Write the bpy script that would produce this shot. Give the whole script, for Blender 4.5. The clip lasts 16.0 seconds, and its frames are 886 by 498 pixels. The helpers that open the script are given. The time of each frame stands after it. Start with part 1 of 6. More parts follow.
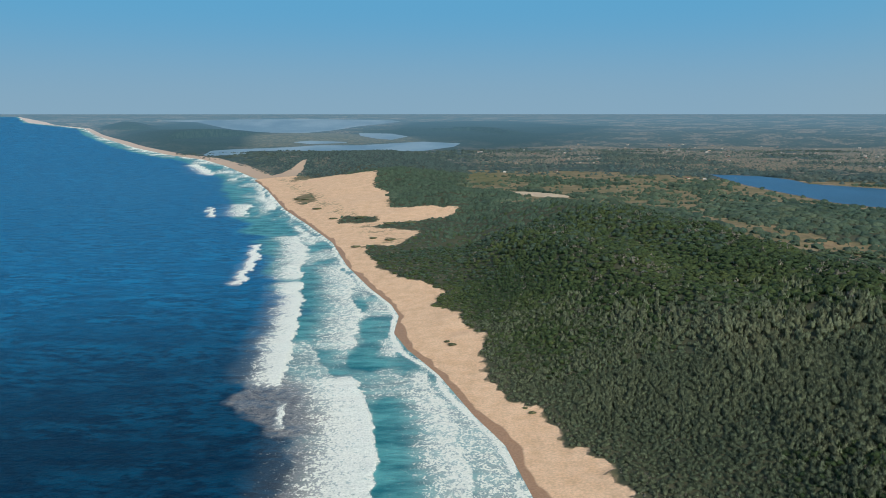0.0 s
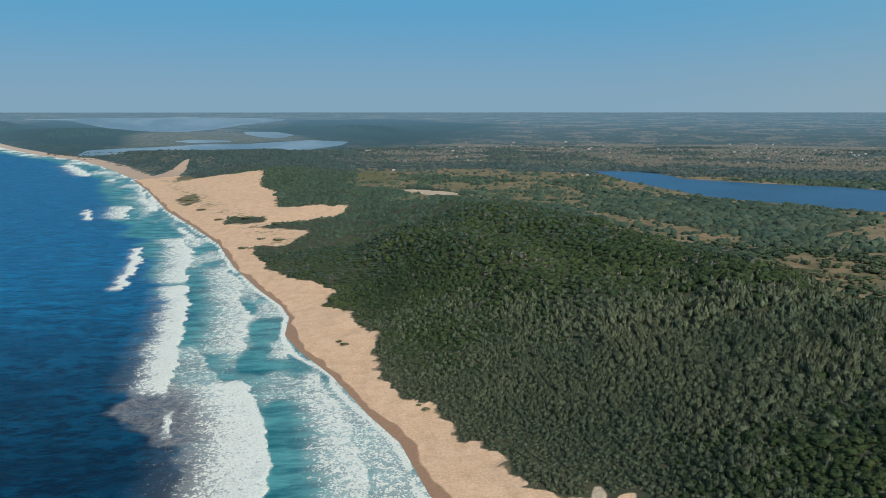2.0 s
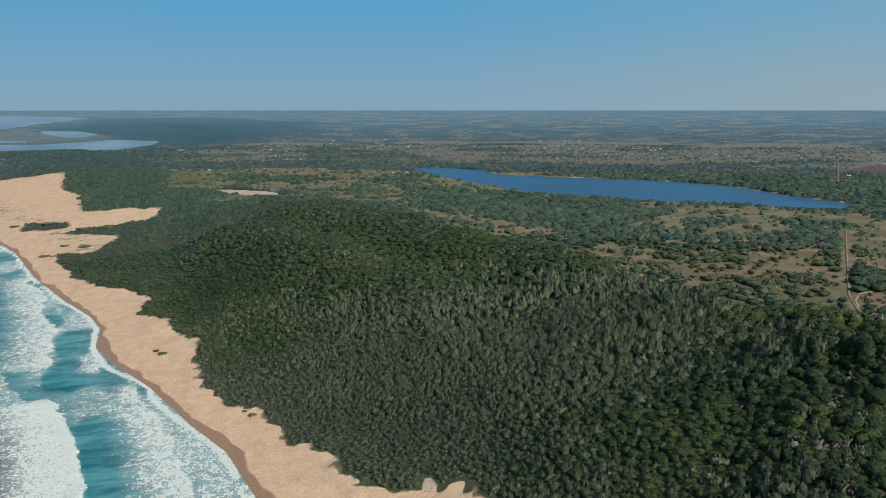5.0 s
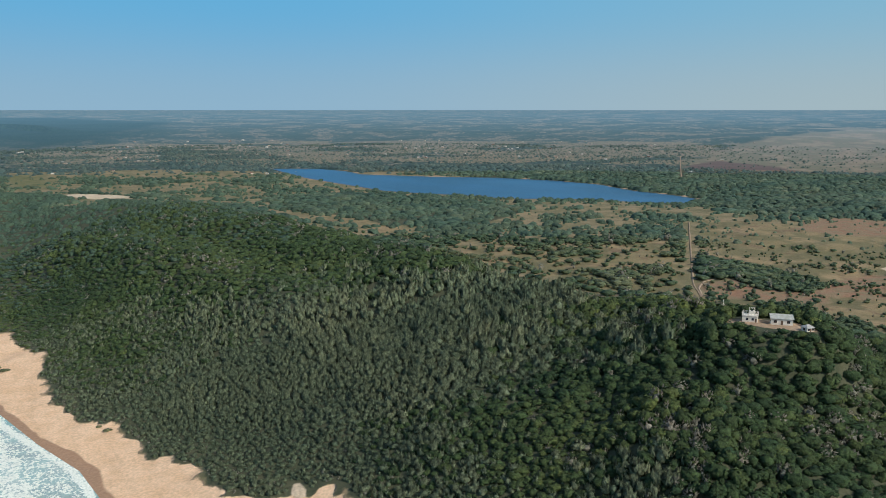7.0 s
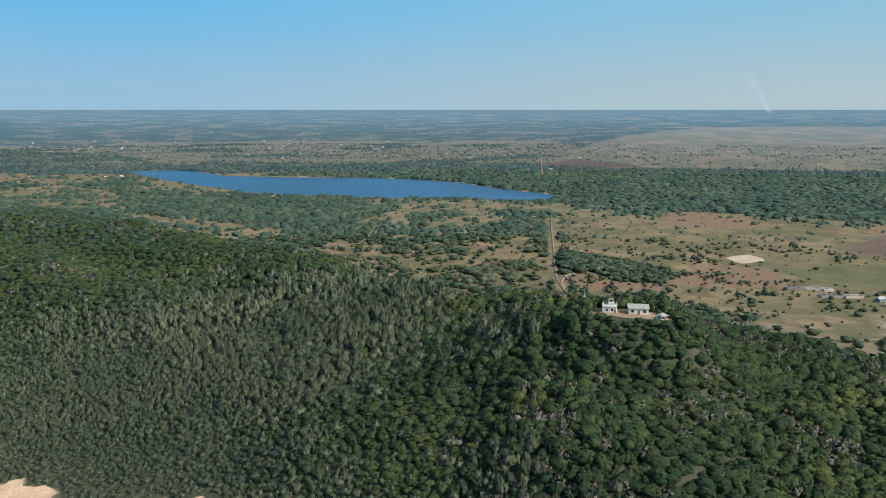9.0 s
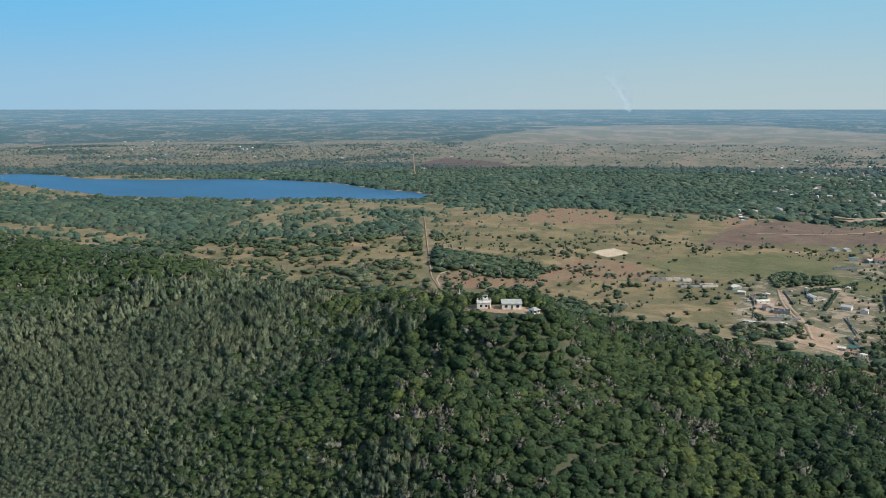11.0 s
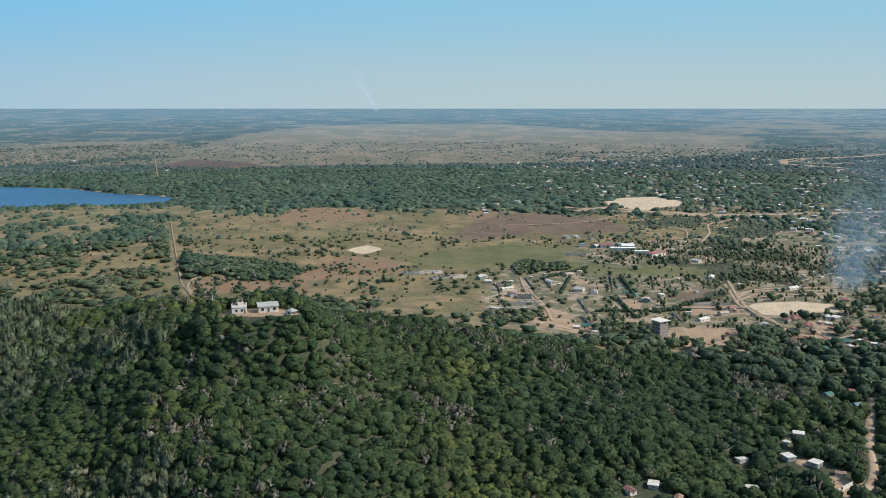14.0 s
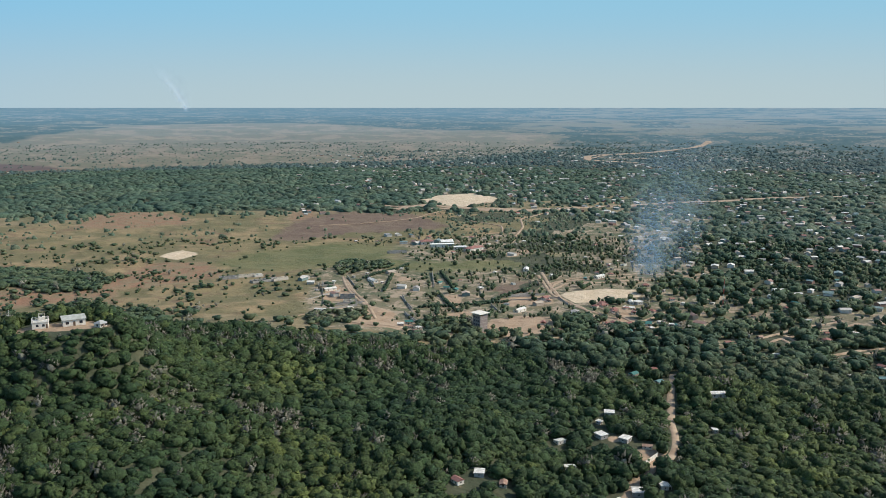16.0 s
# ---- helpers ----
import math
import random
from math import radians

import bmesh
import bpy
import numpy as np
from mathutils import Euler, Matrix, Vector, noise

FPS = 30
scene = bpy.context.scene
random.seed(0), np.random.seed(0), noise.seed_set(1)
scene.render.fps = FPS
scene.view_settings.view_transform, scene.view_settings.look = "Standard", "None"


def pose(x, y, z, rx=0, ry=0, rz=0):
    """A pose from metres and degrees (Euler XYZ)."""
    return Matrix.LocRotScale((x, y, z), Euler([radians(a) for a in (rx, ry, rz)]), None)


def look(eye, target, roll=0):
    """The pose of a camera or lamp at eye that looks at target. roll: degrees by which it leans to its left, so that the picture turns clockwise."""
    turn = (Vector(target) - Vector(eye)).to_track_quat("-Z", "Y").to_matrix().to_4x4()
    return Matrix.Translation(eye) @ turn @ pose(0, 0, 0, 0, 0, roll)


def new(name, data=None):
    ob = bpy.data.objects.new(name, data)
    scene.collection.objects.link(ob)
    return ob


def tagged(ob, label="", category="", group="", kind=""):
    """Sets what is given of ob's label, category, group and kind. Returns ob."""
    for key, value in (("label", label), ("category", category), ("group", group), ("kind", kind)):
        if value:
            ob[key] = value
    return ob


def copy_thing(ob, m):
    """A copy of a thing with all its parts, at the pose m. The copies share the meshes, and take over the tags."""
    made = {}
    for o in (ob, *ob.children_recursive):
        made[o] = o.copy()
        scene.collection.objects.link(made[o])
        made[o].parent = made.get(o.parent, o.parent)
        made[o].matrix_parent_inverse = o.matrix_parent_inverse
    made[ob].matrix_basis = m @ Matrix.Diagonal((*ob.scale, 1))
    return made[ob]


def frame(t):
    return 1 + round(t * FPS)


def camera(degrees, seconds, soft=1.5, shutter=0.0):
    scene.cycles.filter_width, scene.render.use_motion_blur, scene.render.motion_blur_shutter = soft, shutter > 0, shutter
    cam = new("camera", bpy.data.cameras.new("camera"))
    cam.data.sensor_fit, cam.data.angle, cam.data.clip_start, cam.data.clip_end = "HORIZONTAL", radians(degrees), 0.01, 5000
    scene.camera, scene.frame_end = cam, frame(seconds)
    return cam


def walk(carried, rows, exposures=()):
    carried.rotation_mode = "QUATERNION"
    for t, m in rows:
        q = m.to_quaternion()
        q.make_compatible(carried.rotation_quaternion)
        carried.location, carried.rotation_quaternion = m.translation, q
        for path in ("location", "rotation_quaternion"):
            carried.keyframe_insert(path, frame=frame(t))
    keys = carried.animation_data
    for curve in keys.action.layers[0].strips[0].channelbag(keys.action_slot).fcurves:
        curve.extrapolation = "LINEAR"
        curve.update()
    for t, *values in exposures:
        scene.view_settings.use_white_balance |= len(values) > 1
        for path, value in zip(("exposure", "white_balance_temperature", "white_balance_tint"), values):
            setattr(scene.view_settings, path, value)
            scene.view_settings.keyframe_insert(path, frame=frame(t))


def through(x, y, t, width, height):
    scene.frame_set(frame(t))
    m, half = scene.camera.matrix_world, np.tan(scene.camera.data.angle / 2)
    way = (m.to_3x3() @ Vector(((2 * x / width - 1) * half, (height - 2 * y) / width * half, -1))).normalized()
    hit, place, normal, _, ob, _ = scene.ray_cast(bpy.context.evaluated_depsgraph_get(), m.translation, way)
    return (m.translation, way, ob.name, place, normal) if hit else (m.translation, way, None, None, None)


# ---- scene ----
# A camera that hangs over the shore dunes and turns from the sea to the village.
EYE = 170.0
TURNS = [
    (0, 0.00, -9.11),
    (0.5, 1.80, -9.14),
    (1, 3.47, -9.17),
    (1.5, 5.01, -9.19),
    (2, 7.53, -9.23),
    (2.5, 9.51, -9.23),
    (3, 11.68, -9.23),
    (5.5, 22.19, -9.36),
    (6, 24.98, -9.34),
    (6.5, 27.16, -9.36),
    (7, 29.04, -9.38),
    (7.5, 30.83, -9.41),
    (8, 33.43, -9.40),
    (8.5, 35.80, -9.40),
    (9, 38.11, -9.40),
    (11.5, 49.27, -9.45),
    (12, 52.21, -9.48),
    (12.5, 55.42, -9.49),
    (13, 58.16, -9.51),
    (13.5, 60.89, -9.49),
    (14, 63.53, -9.48),
    (14.5, 66.83, -9.48),
    (15, 70.25, -9.48),
    (15.5, 72.61, -9.52),
    (16, 75.79, -9.53),
]
cam = camera(55.5, 16.0, soft=0.75)
walk(cam, [(t, pose(0, 0, EYE, 90 + tilt, 0, -yaw)) for t, yaw, tilt in TURNS], exposures=[(0.0, -0.22), (3.0, -0.3), (5.5, -0.27), (7.0, -0.03), (9.0, 0.19), (12.5, 0.24), (16.0, 0.25)])

# ---- light ----
SUN_AZ, SUN_EL = 158.0, 38.0
world = bpy.data.worlds.new("sky")
scene.world = world
world.use_nodes = True
wn = world.node_tree.nodes
wl = world.node_tree.links
sky = wn.new("ShaderNodeTexSky")
sky.sky_type = "NISHITA"
sky.sun_disc = False
sky.sun_elevation, sky.sun_rotation = radians(SUN_EL), radians(SUN_AZ)
sky.altitude, sky.air_density, sky.dust_density, sky.ozone_density = 3000, 1.0, 1.0, 2.0
wn["Background"].inputs["Strength"].default_value = 0.095
way = wn.new("ShaderNodeTexCoord")
split = wn.new("ShaderNodeSeparateXYZ")
wl.new(way.outputs["Generated"], split.inputs[0])


def sky_step(socket, a, b):
    m = wn.new("ShaderNodeMapRange")
    m.interpolation_type = "SMOOTHSTEP"
    m.inputs["From Min"].default_value, m.inputs["From Max"].default_value = a, b
    wl.new(socket, m.inputs["Value"])
    return m.outputs[0]


def sky_mix(f, a, b, blend="MIX"):
    m = wn.new("ShaderNodeMix")
    m.data_type, m.blend_type = "RGBA", blend
    for value, k in ((f, 0), (a, 6), (b, 7)):
        if isinstance(value, bpy.types.NodeSocket):
            wl.new(value, m.inputs[k])
        else:
            m.inputs[k].default_value = value if k == 0 else (*value, 1)
    return m.outputs[2]


# dry haze low over the horizon, whiter on the side of the sun
side = sky_step(split.outputs["X"], 0.25, 1.05)
low = sky_mix(side, (2.9, 4.8, 6.4), (4.15, 5.2, 5.5))
mid = sky_mix(side, (1.4, 4.5, 7.4), (2.55, 5.0, 6.6))
band = sky_mix(sky_step(split.outputs["Z"], 0.0, 0.13), low, mid)
high = sky_mix(1.0, sky.outputs["Color"], (2.45, 2.42, 2.15), "MULTIPLY")
wl.new(sky_mix(sky_step(split.outputs["Z"], 0.12, 0.45), band, high), wn["Background"].inputs["Color"])
sun = new("sun", bpy.data.lights.new("sun", "SUN"))
sun.data.energy, sun.data.angle, sun.data.color = 3.95, radians(0.6), (1.0, 0.96, 0.89)
sun_way = Vector((math.sin(radians(SUN_AZ)) * math.cos(radians(SUN_EL)), math.cos(radians(SUN_AZ)) * math.cos(radians(SUN_EL)), math.sin(radians(SUN_EL))))
sun.matrix_world = look(sun_way * 900, (0, 0, 0))

# ---- materials ----
def node_mat(name):
    m = bpy.data.materials.new(name)
    m.use_nodes = True
    m.node_tree.nodes.remove(m.node_tree.nodes["Principled BSDF"])
    return m, m.node_tree.nodes, m.node_tree.links


class Net:
    """Short hand for building node materials."""

    def __init__(self, name):
        self.mat, self.n, self.l = node_mat(name)
        self.out = self.n["Material Output"]
        self.co = self.n.new("ShaderNodeTexCoord").outputs["Object"]

    def plug(self, value, socket):
        if isinstance(value, bpy.types.NodeSocket):
            self.l.new(value, socket)
        elif isinstance(value, tuple) and len(value) == 3 and socket.type == "RGBA":
            socket.default_value = (*value, 1)
        else:
            socket.default_value = value

    def attr(self, name):
        a = self.n.new("ShaderNodeAttribute")
        a.attribute_name = name
        return a.outputs["Fac"]

    def noise(self, scale, detail=4, rough=0.55, stretch=None, co=None):
        a = self.n.new("ShaderNodeTexNoise")
        a.inputs["Scale"].default_value, a.inputs["Detail"].default_value, a.inputs["Roughness"].default_value = scale, detail, rough
        co = co or self.co
        if stretch:
            mp = self.n.new("ShaderNodeMapping")
            mp.inputs["Scale"].default_value = stretch[:3]
            if len(stretch) > 3:
                mp.inputs["Rotation"].default_value = (0, 0, stretch[3])
            self.l.new(co, mp.inputs["Vector"])
            co = mp.outputs["Vector"]
        self.l.new(co, a.inputs["Vector"])
        return a.outputs["Fac"]

    def math(self, op, a, b=0.0, c=None):
        m = self.n.new("ShaderNodeMath")
        m.operation = op
        self.plug(a, m.inputs[0])
        self.plug(b, m.inputs[1])
        if c is not None:
            self.plug(c, m.inputs[2])
        return m.outputs[0]

    def ramp(self, v, a, b, lo=0.0, hi=1.0):
        m = self.n.new("ShaderNodeMapRange")
        m.interpolation_type = "SMOOTHSTEP"
        self.plug(v, m.inputs["Value"])
        for k, x in zip(("From Min", "From Max", "To Min", "To Max"), (a, b, lo, hi)):
            m.inputs[k].default_value = x
        return m.outputs["Result"]

    def mix(self, f, a, b):
        m = self.n.new("ShaderNodeMix")
        m.data_type = "RGBA"
        self.plug(f, m.inputs[0])
        self.plug(a, m.inputs[6])
        self.plug(b, m.inputs[7])
        return m.outputs[2]

    def bump(self, h, strength=0.5, dist=0.3):
        b = self.n.new("ShaderNodeBump")
        b.inputs["Strength"].default_value, b.inputs["Distance"].default_value = strength, dist
        self.plug(h, b.inputs["Height"])
        return b.outputs["Normal"]

    def surf(self, colour, rough=0.85, spec=0.3, normal=None, metal=0.0, **more):
        p = self.n.new("ShaderNodeBsdfPrincipled")
        self.plug(colour, p.inputs["Base Color"])
        self.plug(rough, p.inputs["Roughness"])
        self.plug(spec, p.inputs["Specular IOR Level"])
        self.plug(metal, p.inputs["Metallic"])
        if normal:
            self.l.new(normal, p.inputs["Normal"])
        for k, v in more.items():
            self.plug(v, p.inputs[k.replace("_", " ")])
        self.l.new(p.outputs[0], self.out.inputs["Surface"])
        return p

    def random(self):
        return self.n.new("ShaderNodeObjectInfo").outputs["Random"]

    def island(self):
        return self.n.new("ShaderNodeNewGeometry").outputs["Random Per Island"]


def ground_material():
    g = Net("ground_cover")
    n1, n2, n3 = g.noise(0.012, 5), g.noise(0.09, 5, 0.6), g.noise(0.7, 4, 0.6)
    wob = g.math("MULTIPLY_ADD", n2, 0.7, -0.35)

    def mask(name, a=0.42, b=0.58):
        return g.ramp(g.math("ADD", g.attr(name), wob), a, b)

    n4 = g.noise(0.035, 5, 0.65)
    n5 = g.noise(0.02, 5, 0.6, (1, 1, 1, 0.0))
    col = g.mix(g.ramp(n4, 0.38, 0.62), (0.165, 0.143, 0.066), (0.285, 0.212, 0.112))
    dry = g.mix(g.ramp(n1, 0.38, 0.62), (0.32, 0.226, 0.112), (0.235, 0.183, 0.084))
    dry = g.mix(g.ramp(n4, 0.52, 0.64, 0, 0.8), dry, (0.20, 0.122, 0.068))
    dry = g.mix(g.ramp(n5, 0.43, 0.56, 0, 0.8), dry, (0.145, 0.13, 0.056))
    col = g.mix(mask("tan"), col, dry)
    yard = g.mix(g.ramp(n4, 0.40, 0.60), (0.115, 0.122, 0.06), (0.20, 0.16, 0.09))
    yard = g.mix(g.ramp(g.noise(0.075, 6, 0.72), 0.49, 0.58, 0, 0.85), yard, (0.42, 0.31, 0.205))
    col = g.mix(mask("village"), col, yard)
    strip = g.noise(0.004, 6, 0.65, (1, 2.6, 1, 0.78))
    flat = g.mix(g.ramp(strip, 0.40, 0.52), (0.25, 0.20, 0.125), (0.165, 0.15, 0.088))
    flat = g.mix(g.ramp(strip, 0.54, 0.64), flat, (0.215, 0.15, 0.105))
    col = g.mix(mask("plain"), col, flat)
    col = g.mix(mask("red"), col, g.mix(g.ramp(n2, 0.35, 0.65), (0.30, 0.16, 0.09), (0.25, 0.185, 0.10)))
    col = g.mix(mask("burn"), col, g.mix(g.ramp(n4, 0.35, 0.65), (0.155, 0.10, 0.068), (0.205, 0.14, 0.09)))
    col = g.mix(mask("marsh", 0.30, 0.72), col, g.mix(g.ramp(n4, 0.35, 0.65), (0.12, 0.125, 0.046), (0.185, 0.165, 0.07)))
    col = g.mix(mask("forest"), col, g.mix(g.ramp(n2, 0.35, 0.65), (0.05, 0.06, 0.03), (0.085, 0.085, 0.044)))
    col = g.mix(g.ramp(g.math("ADD", g.attr("pale"), g.math("MULTIPLY_ADD", n4, 0.7, -0.35)), 0.30, 0.48), col, g.mix(g.ramp(n2, 0.3, 0.7), (0.58, 0.43, 0.27), (0.70, 0.54, 0.36)))
    col = g.mix(mask("dirt"), col, g.mix(g.ramp(n2, 0.3, 0.7), (0.36, 0.235, 0.14), (0.46, 0.32, 0.20)))
    sand = g.mix(g.ramp(n2, 0.3, 0.7), (0.78, 0.485, 0.272), (0.89, 0.585, 0.35))
    sand = g.mix(g.ramp(g.noise(0.10, 5, 0.6, (1, 0.25, 1, 0.1)), 0.5, 0.72, 0, 0.4), sand, (0.62, 0.39, 0.22))
    sand = g.mix(g.math("MULTIPLY", g.attr("tuft"), g.ramp(g.noise(0.07, 6, 0.7), 0.52, 0.60, 0, 0.8)), sand, (0.22, 0.19, 0.09))
    col = g.mix(mask("sand"), col, sand)
    wet = g.ramp(g.math("ADD", g.attr("wet"), g.math("MULTIPLY_ADD", n4, 0.5, -0.25)), 0.40, 0.58)
    col = g.mix(wet, col, (0.43, 0.245, 0.135))
    fine = g.mix(g.ramp(n3, 0.3, 0.7, 0.0, 0.25), col, (0.06, 0.05, 0.03))
    g.surf(fine, g.ramp(wet, 0, 1, 0.95, 0.65), 0.25, g.bump(g.math("MULTIPLY", g.math("ADD", n3, g.math("MULTIPLY", n2, 5.0)), g.ramp(mask("sand"), 0, 1, 1.0, 0.3)), 0.6, 0.8))
    return g.mat


def sea_material():
    g = Net("sea_water")
    sh, fm, st = g.attr("shallow"), g.attr("foam"), g.attr("stir")
    swell = g.noise(0.06, 8, 0.66, (0.5, 1.0, 1, 0.35))
    chop = g.noise(0.35, 5, 0.65, (0.5, 1.0, 1, 0.05))
    ripple = g.noise(0.15, 6, 0.72, (0.7, 1.0, 1, 0.3))
    broad = g.noise(0.02, 5, 0.6, (0.55, 1.0, 1, 0.45))
    streak = g.noise(0.24, 5, 0.62, (1.0, 0.75, 1, 0.12))
    grain = g.noise(0.85, 4, 0.65, (1.0, 0.7, 1, 0.1))
    # lighter, bluer water further out: flat-angle sky reflection painted into the colour
    off = g.attr("sky_sheen")
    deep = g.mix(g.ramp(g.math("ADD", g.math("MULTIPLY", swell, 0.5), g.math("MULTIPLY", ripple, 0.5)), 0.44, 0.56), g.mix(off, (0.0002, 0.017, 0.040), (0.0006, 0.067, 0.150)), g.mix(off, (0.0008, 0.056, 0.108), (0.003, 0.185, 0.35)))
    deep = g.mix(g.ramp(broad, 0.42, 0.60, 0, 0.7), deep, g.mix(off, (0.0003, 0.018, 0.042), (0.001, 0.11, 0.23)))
    teal = g.mix(g.ramp(swell, 0.35, 0.65), (0.012, 0.135, 0.155), (0.10, 0.35, 0.335))
    col = g.mix(g.ramp(g.math("ADD", sh, g.math("MULTIPLY_ADD", swell, 0.3, -0.15)), 0.15, 0.85), deep, teal)
    tex = g.math("ADD", g.math("MULTIPLY", streak, 0.5), g.math("MULTIPLY", grain, 0.5))
    col = g.mix(g.math("MULTIPLY", g.ramp(tex, 0.38, 0.60, 0.2, 1.0), st), col, (0.30, 0.28, 0.25))
    lace = g.ramp(g.math("ADD", fm, g.math("MULTIPLY_ADD", tex, 3.4, -1.7)), 0.38, 0.66)
    f = g.math("MULTIPLY", lace, g.ramp(fm, 0.03, 0.42, 0.0, 0.93))
    f = g.math("MAXIMUM", f, g.ramp(fm, 0.08, 0.85, 0.0, 0.6))
    col = g.mix(f, col, g.mix(g.ramp(grain, 0.36, 0.60), (0.82, 0.82, 0.68), (1.0, 0.98, 0.82)))
    hgt = g.math("ADD", g.math("ADD", g.math("MULTIPLY", swell, 3.0), g.math("MULTIPLY", ripple, 2.0)), g.math("ADD", chop, g.math("MULTIPLY", g.math("MULTIPLY", f, grain), 2.0)))
    g.surf(col, g.ramp(f, 0, 1, 0.3, 0.9), 0.2, g.bump(hgt, 0.6, 0.9), Specular_Tint=(0.35, 0.8, 1.0), IOR=1.18)
    return g.mat


def lake_material(name, dark, light, rough=0.15):
    g = Net(name)
    s = g.noise(0.006, 4, 0.5, (1, 0.5, 1, 0.6))
    c = g.noise(0.25, 4)
    g.surf(g.mix(g.ramp(s, 0.35, 0.65), dark, light), rough, 0.12, g.bump(c, 0.5, 0.5))
    return g.mat


def distance_material():
    """Far country in bands of woodland and dry clearings; a blue glow that grows with distance paints in the haze of
    many kilometres of air.
    """
    g = Net("far_country")
    a = g.n.new("ShaderNodeAttribute")
    a.attribute_name = "bands"
    v = a.outputs["Vector"]
    n1 = g.noise(1.0, 5, 0.6, co=v)
    n2 = g.noise(6.0, 5, 0.7, co=v)
    n3 = g.noise(17.0, 4, 0.7, (1, 0.7, 1), co=v)
    n4 = g.noise(30.0, 3, 0.6, (1, 0.8, 1), co=v)
    pl = g.attr("plain")
    far = g.attr("haze_glow")
    wood = g.mix(g.ramp(n2, 0.35, 0.65), (0.036, 0.058, 0.046), (0.058, 0.08, 0.055))
    dry = g.mix(g.ramp(n2, 0.35, 0.65), (0.15, 0.135, 0.095), (0.23, 0.185, 0.125))
    m = g.math("ADD", g.math("MULTIPLY", n1, 0.6), g.math("MULTIPLY", n2, 0.4))
    col = g.mix(g.ramp(m, 0.50, 0.56, 0, 0.9), wood, dry)
    col = g.mix(g.ramp(n3, 0.50, 0.57, 0, 0.85), col, wood)
    col = g.mix(g.math("MULTIPLY", g.ramp(n4, 0.66, 0.72, 0, 0.8), g.ramp(n1, 0.46, 0.56)), col, (0.50, 0.46, 0.40))
    veld = g.mix(g.ramp(n2, 0.40, 0.60), (0.27, 0.19, 0.115), (0.185, 0.16, 0.09))
    veld = g.mix(g.ramp(n3, 0.49, 0.55, 0, 0.85), veld, wood)
    col = g.mix(g.ramp(g.math("ADD", g.attr("veld"), g.math("MULTIPLY_ADD", n2, 0.7, -0.35)), 0.40, 0.60), col, veld)
    flat = g.mix(g.ramp(n1, 0.42, 0.52), (0.23, 0.182, 0.118), (0.155, 0.142, 0.088))
    rows = g.noise(3.0, 4, 0.6, (1.2, 6.0, 1), co=v)
    flat = g.mix(g.ramp(rows, 0.60, 0.66, 0, 0.75), flat, wood)
    flat = g.mix(g.ramp(n2, 0.52, 0.60, 0, 0.7), flat, (0.20, 0.14, 0.10))
    col = g.mix(g.ramp(g.math("ADD", pl, g.math("MULTIPLY_ADD", n1, 0.5, -0.25)), 0.42, 0.58), col, flat)
    col = g.mix(g.ramp(g.math("ADD", g.attr("burn"), g.math("MULTIPLY_ADD", n2, 0.4, -0.2)), 0.4, 0.6), col, (0.125, 0.085, 0.068))
    col = g.mix(g.attr("hill"), col, g.mix(g.ramp(n3, 0.4, 0.6), (0.014, 0.034, 0.024), (0.03, 0.054, 0.036)))
    col = g.mix(g.ramp(g.attr("sand"), 0.4, 0.6), col, (0.50, 0.35, 0.23))
    col = g.mix(g.math("MULTIPLY", g.attr("flats"), g.ramp(n1, 0.3, 0.5, 0.6, 1.0)), col, g.mix(g.ramp(n2, 0.4, 0.6), (0.075, 0.092, 0.058), (0.15, 0.14, 0.088)))
    # haze painted in as blue emission; the land itself gives no light
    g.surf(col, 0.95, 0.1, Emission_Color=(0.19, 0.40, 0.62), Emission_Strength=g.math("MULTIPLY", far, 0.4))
    return g.mat


def leaf_material(name, tones, through=0.27):
    """Foliage: each tree its own tone along the row of tones, each leaf clump a little lighter or darker."""
    g = Net(name)
    t, r = g.attr("tint"), g.island()
    row = g.n.new("ShaderNodeValToRGB")
    e = row.color_ramp.elements
    while len(e) < len(tones):
        e.new(0.5)
    for i, c in enumerate(tones):
        e[i].position, e[i].color = i / (len(tones) - 1), (*c, 1)
    g.plug(t, row.inputs["Fac"])
    hsv = g.n.new("ShaderNodeHueSaturation")
    g.plug(row.outputs["Color"], hsv.inputs["Color"])
    leafy = g.noise(0.75, 5, 0.8)
    g.plug(g.math("MULTIPLY", g.ramp(r, 0, 1, 0.78, 1.25), g.ramp(leafy, 0.32, 0.68, 0.6, 1.45)), hsv.inputs["Value"])
    rough = g.bump(leafy, 1.0, 0.9)
    col = hsv.outputs["Color"]
    d = g.n.new("ShaderNodeBsdfPrincipled")
    g.plug(col, d.inputs["Base Color"])
    d.inputs["Roughness"].default_value, d.inputs["Specular IOR Level"].default_value = 0.7, 0.3
    g.l.new(rough, d.inputs["Normal"])
    tr = g.n.new("ShaderNodeBsdfTranslucent")
    g.plug(col, tr.inputs["Color"])
    mx = g.n.new("ShaderNodeMixShader")
    mx.inputs[0].default_value = through
    g.l.new(d.outputs[0], mx.inputs[1])
    g.l.new(tr.outputs[0], mx.inputs[2])
    g.l.new(mx.outputs[0], g.out.inputs["Surface"])
    return g.mat


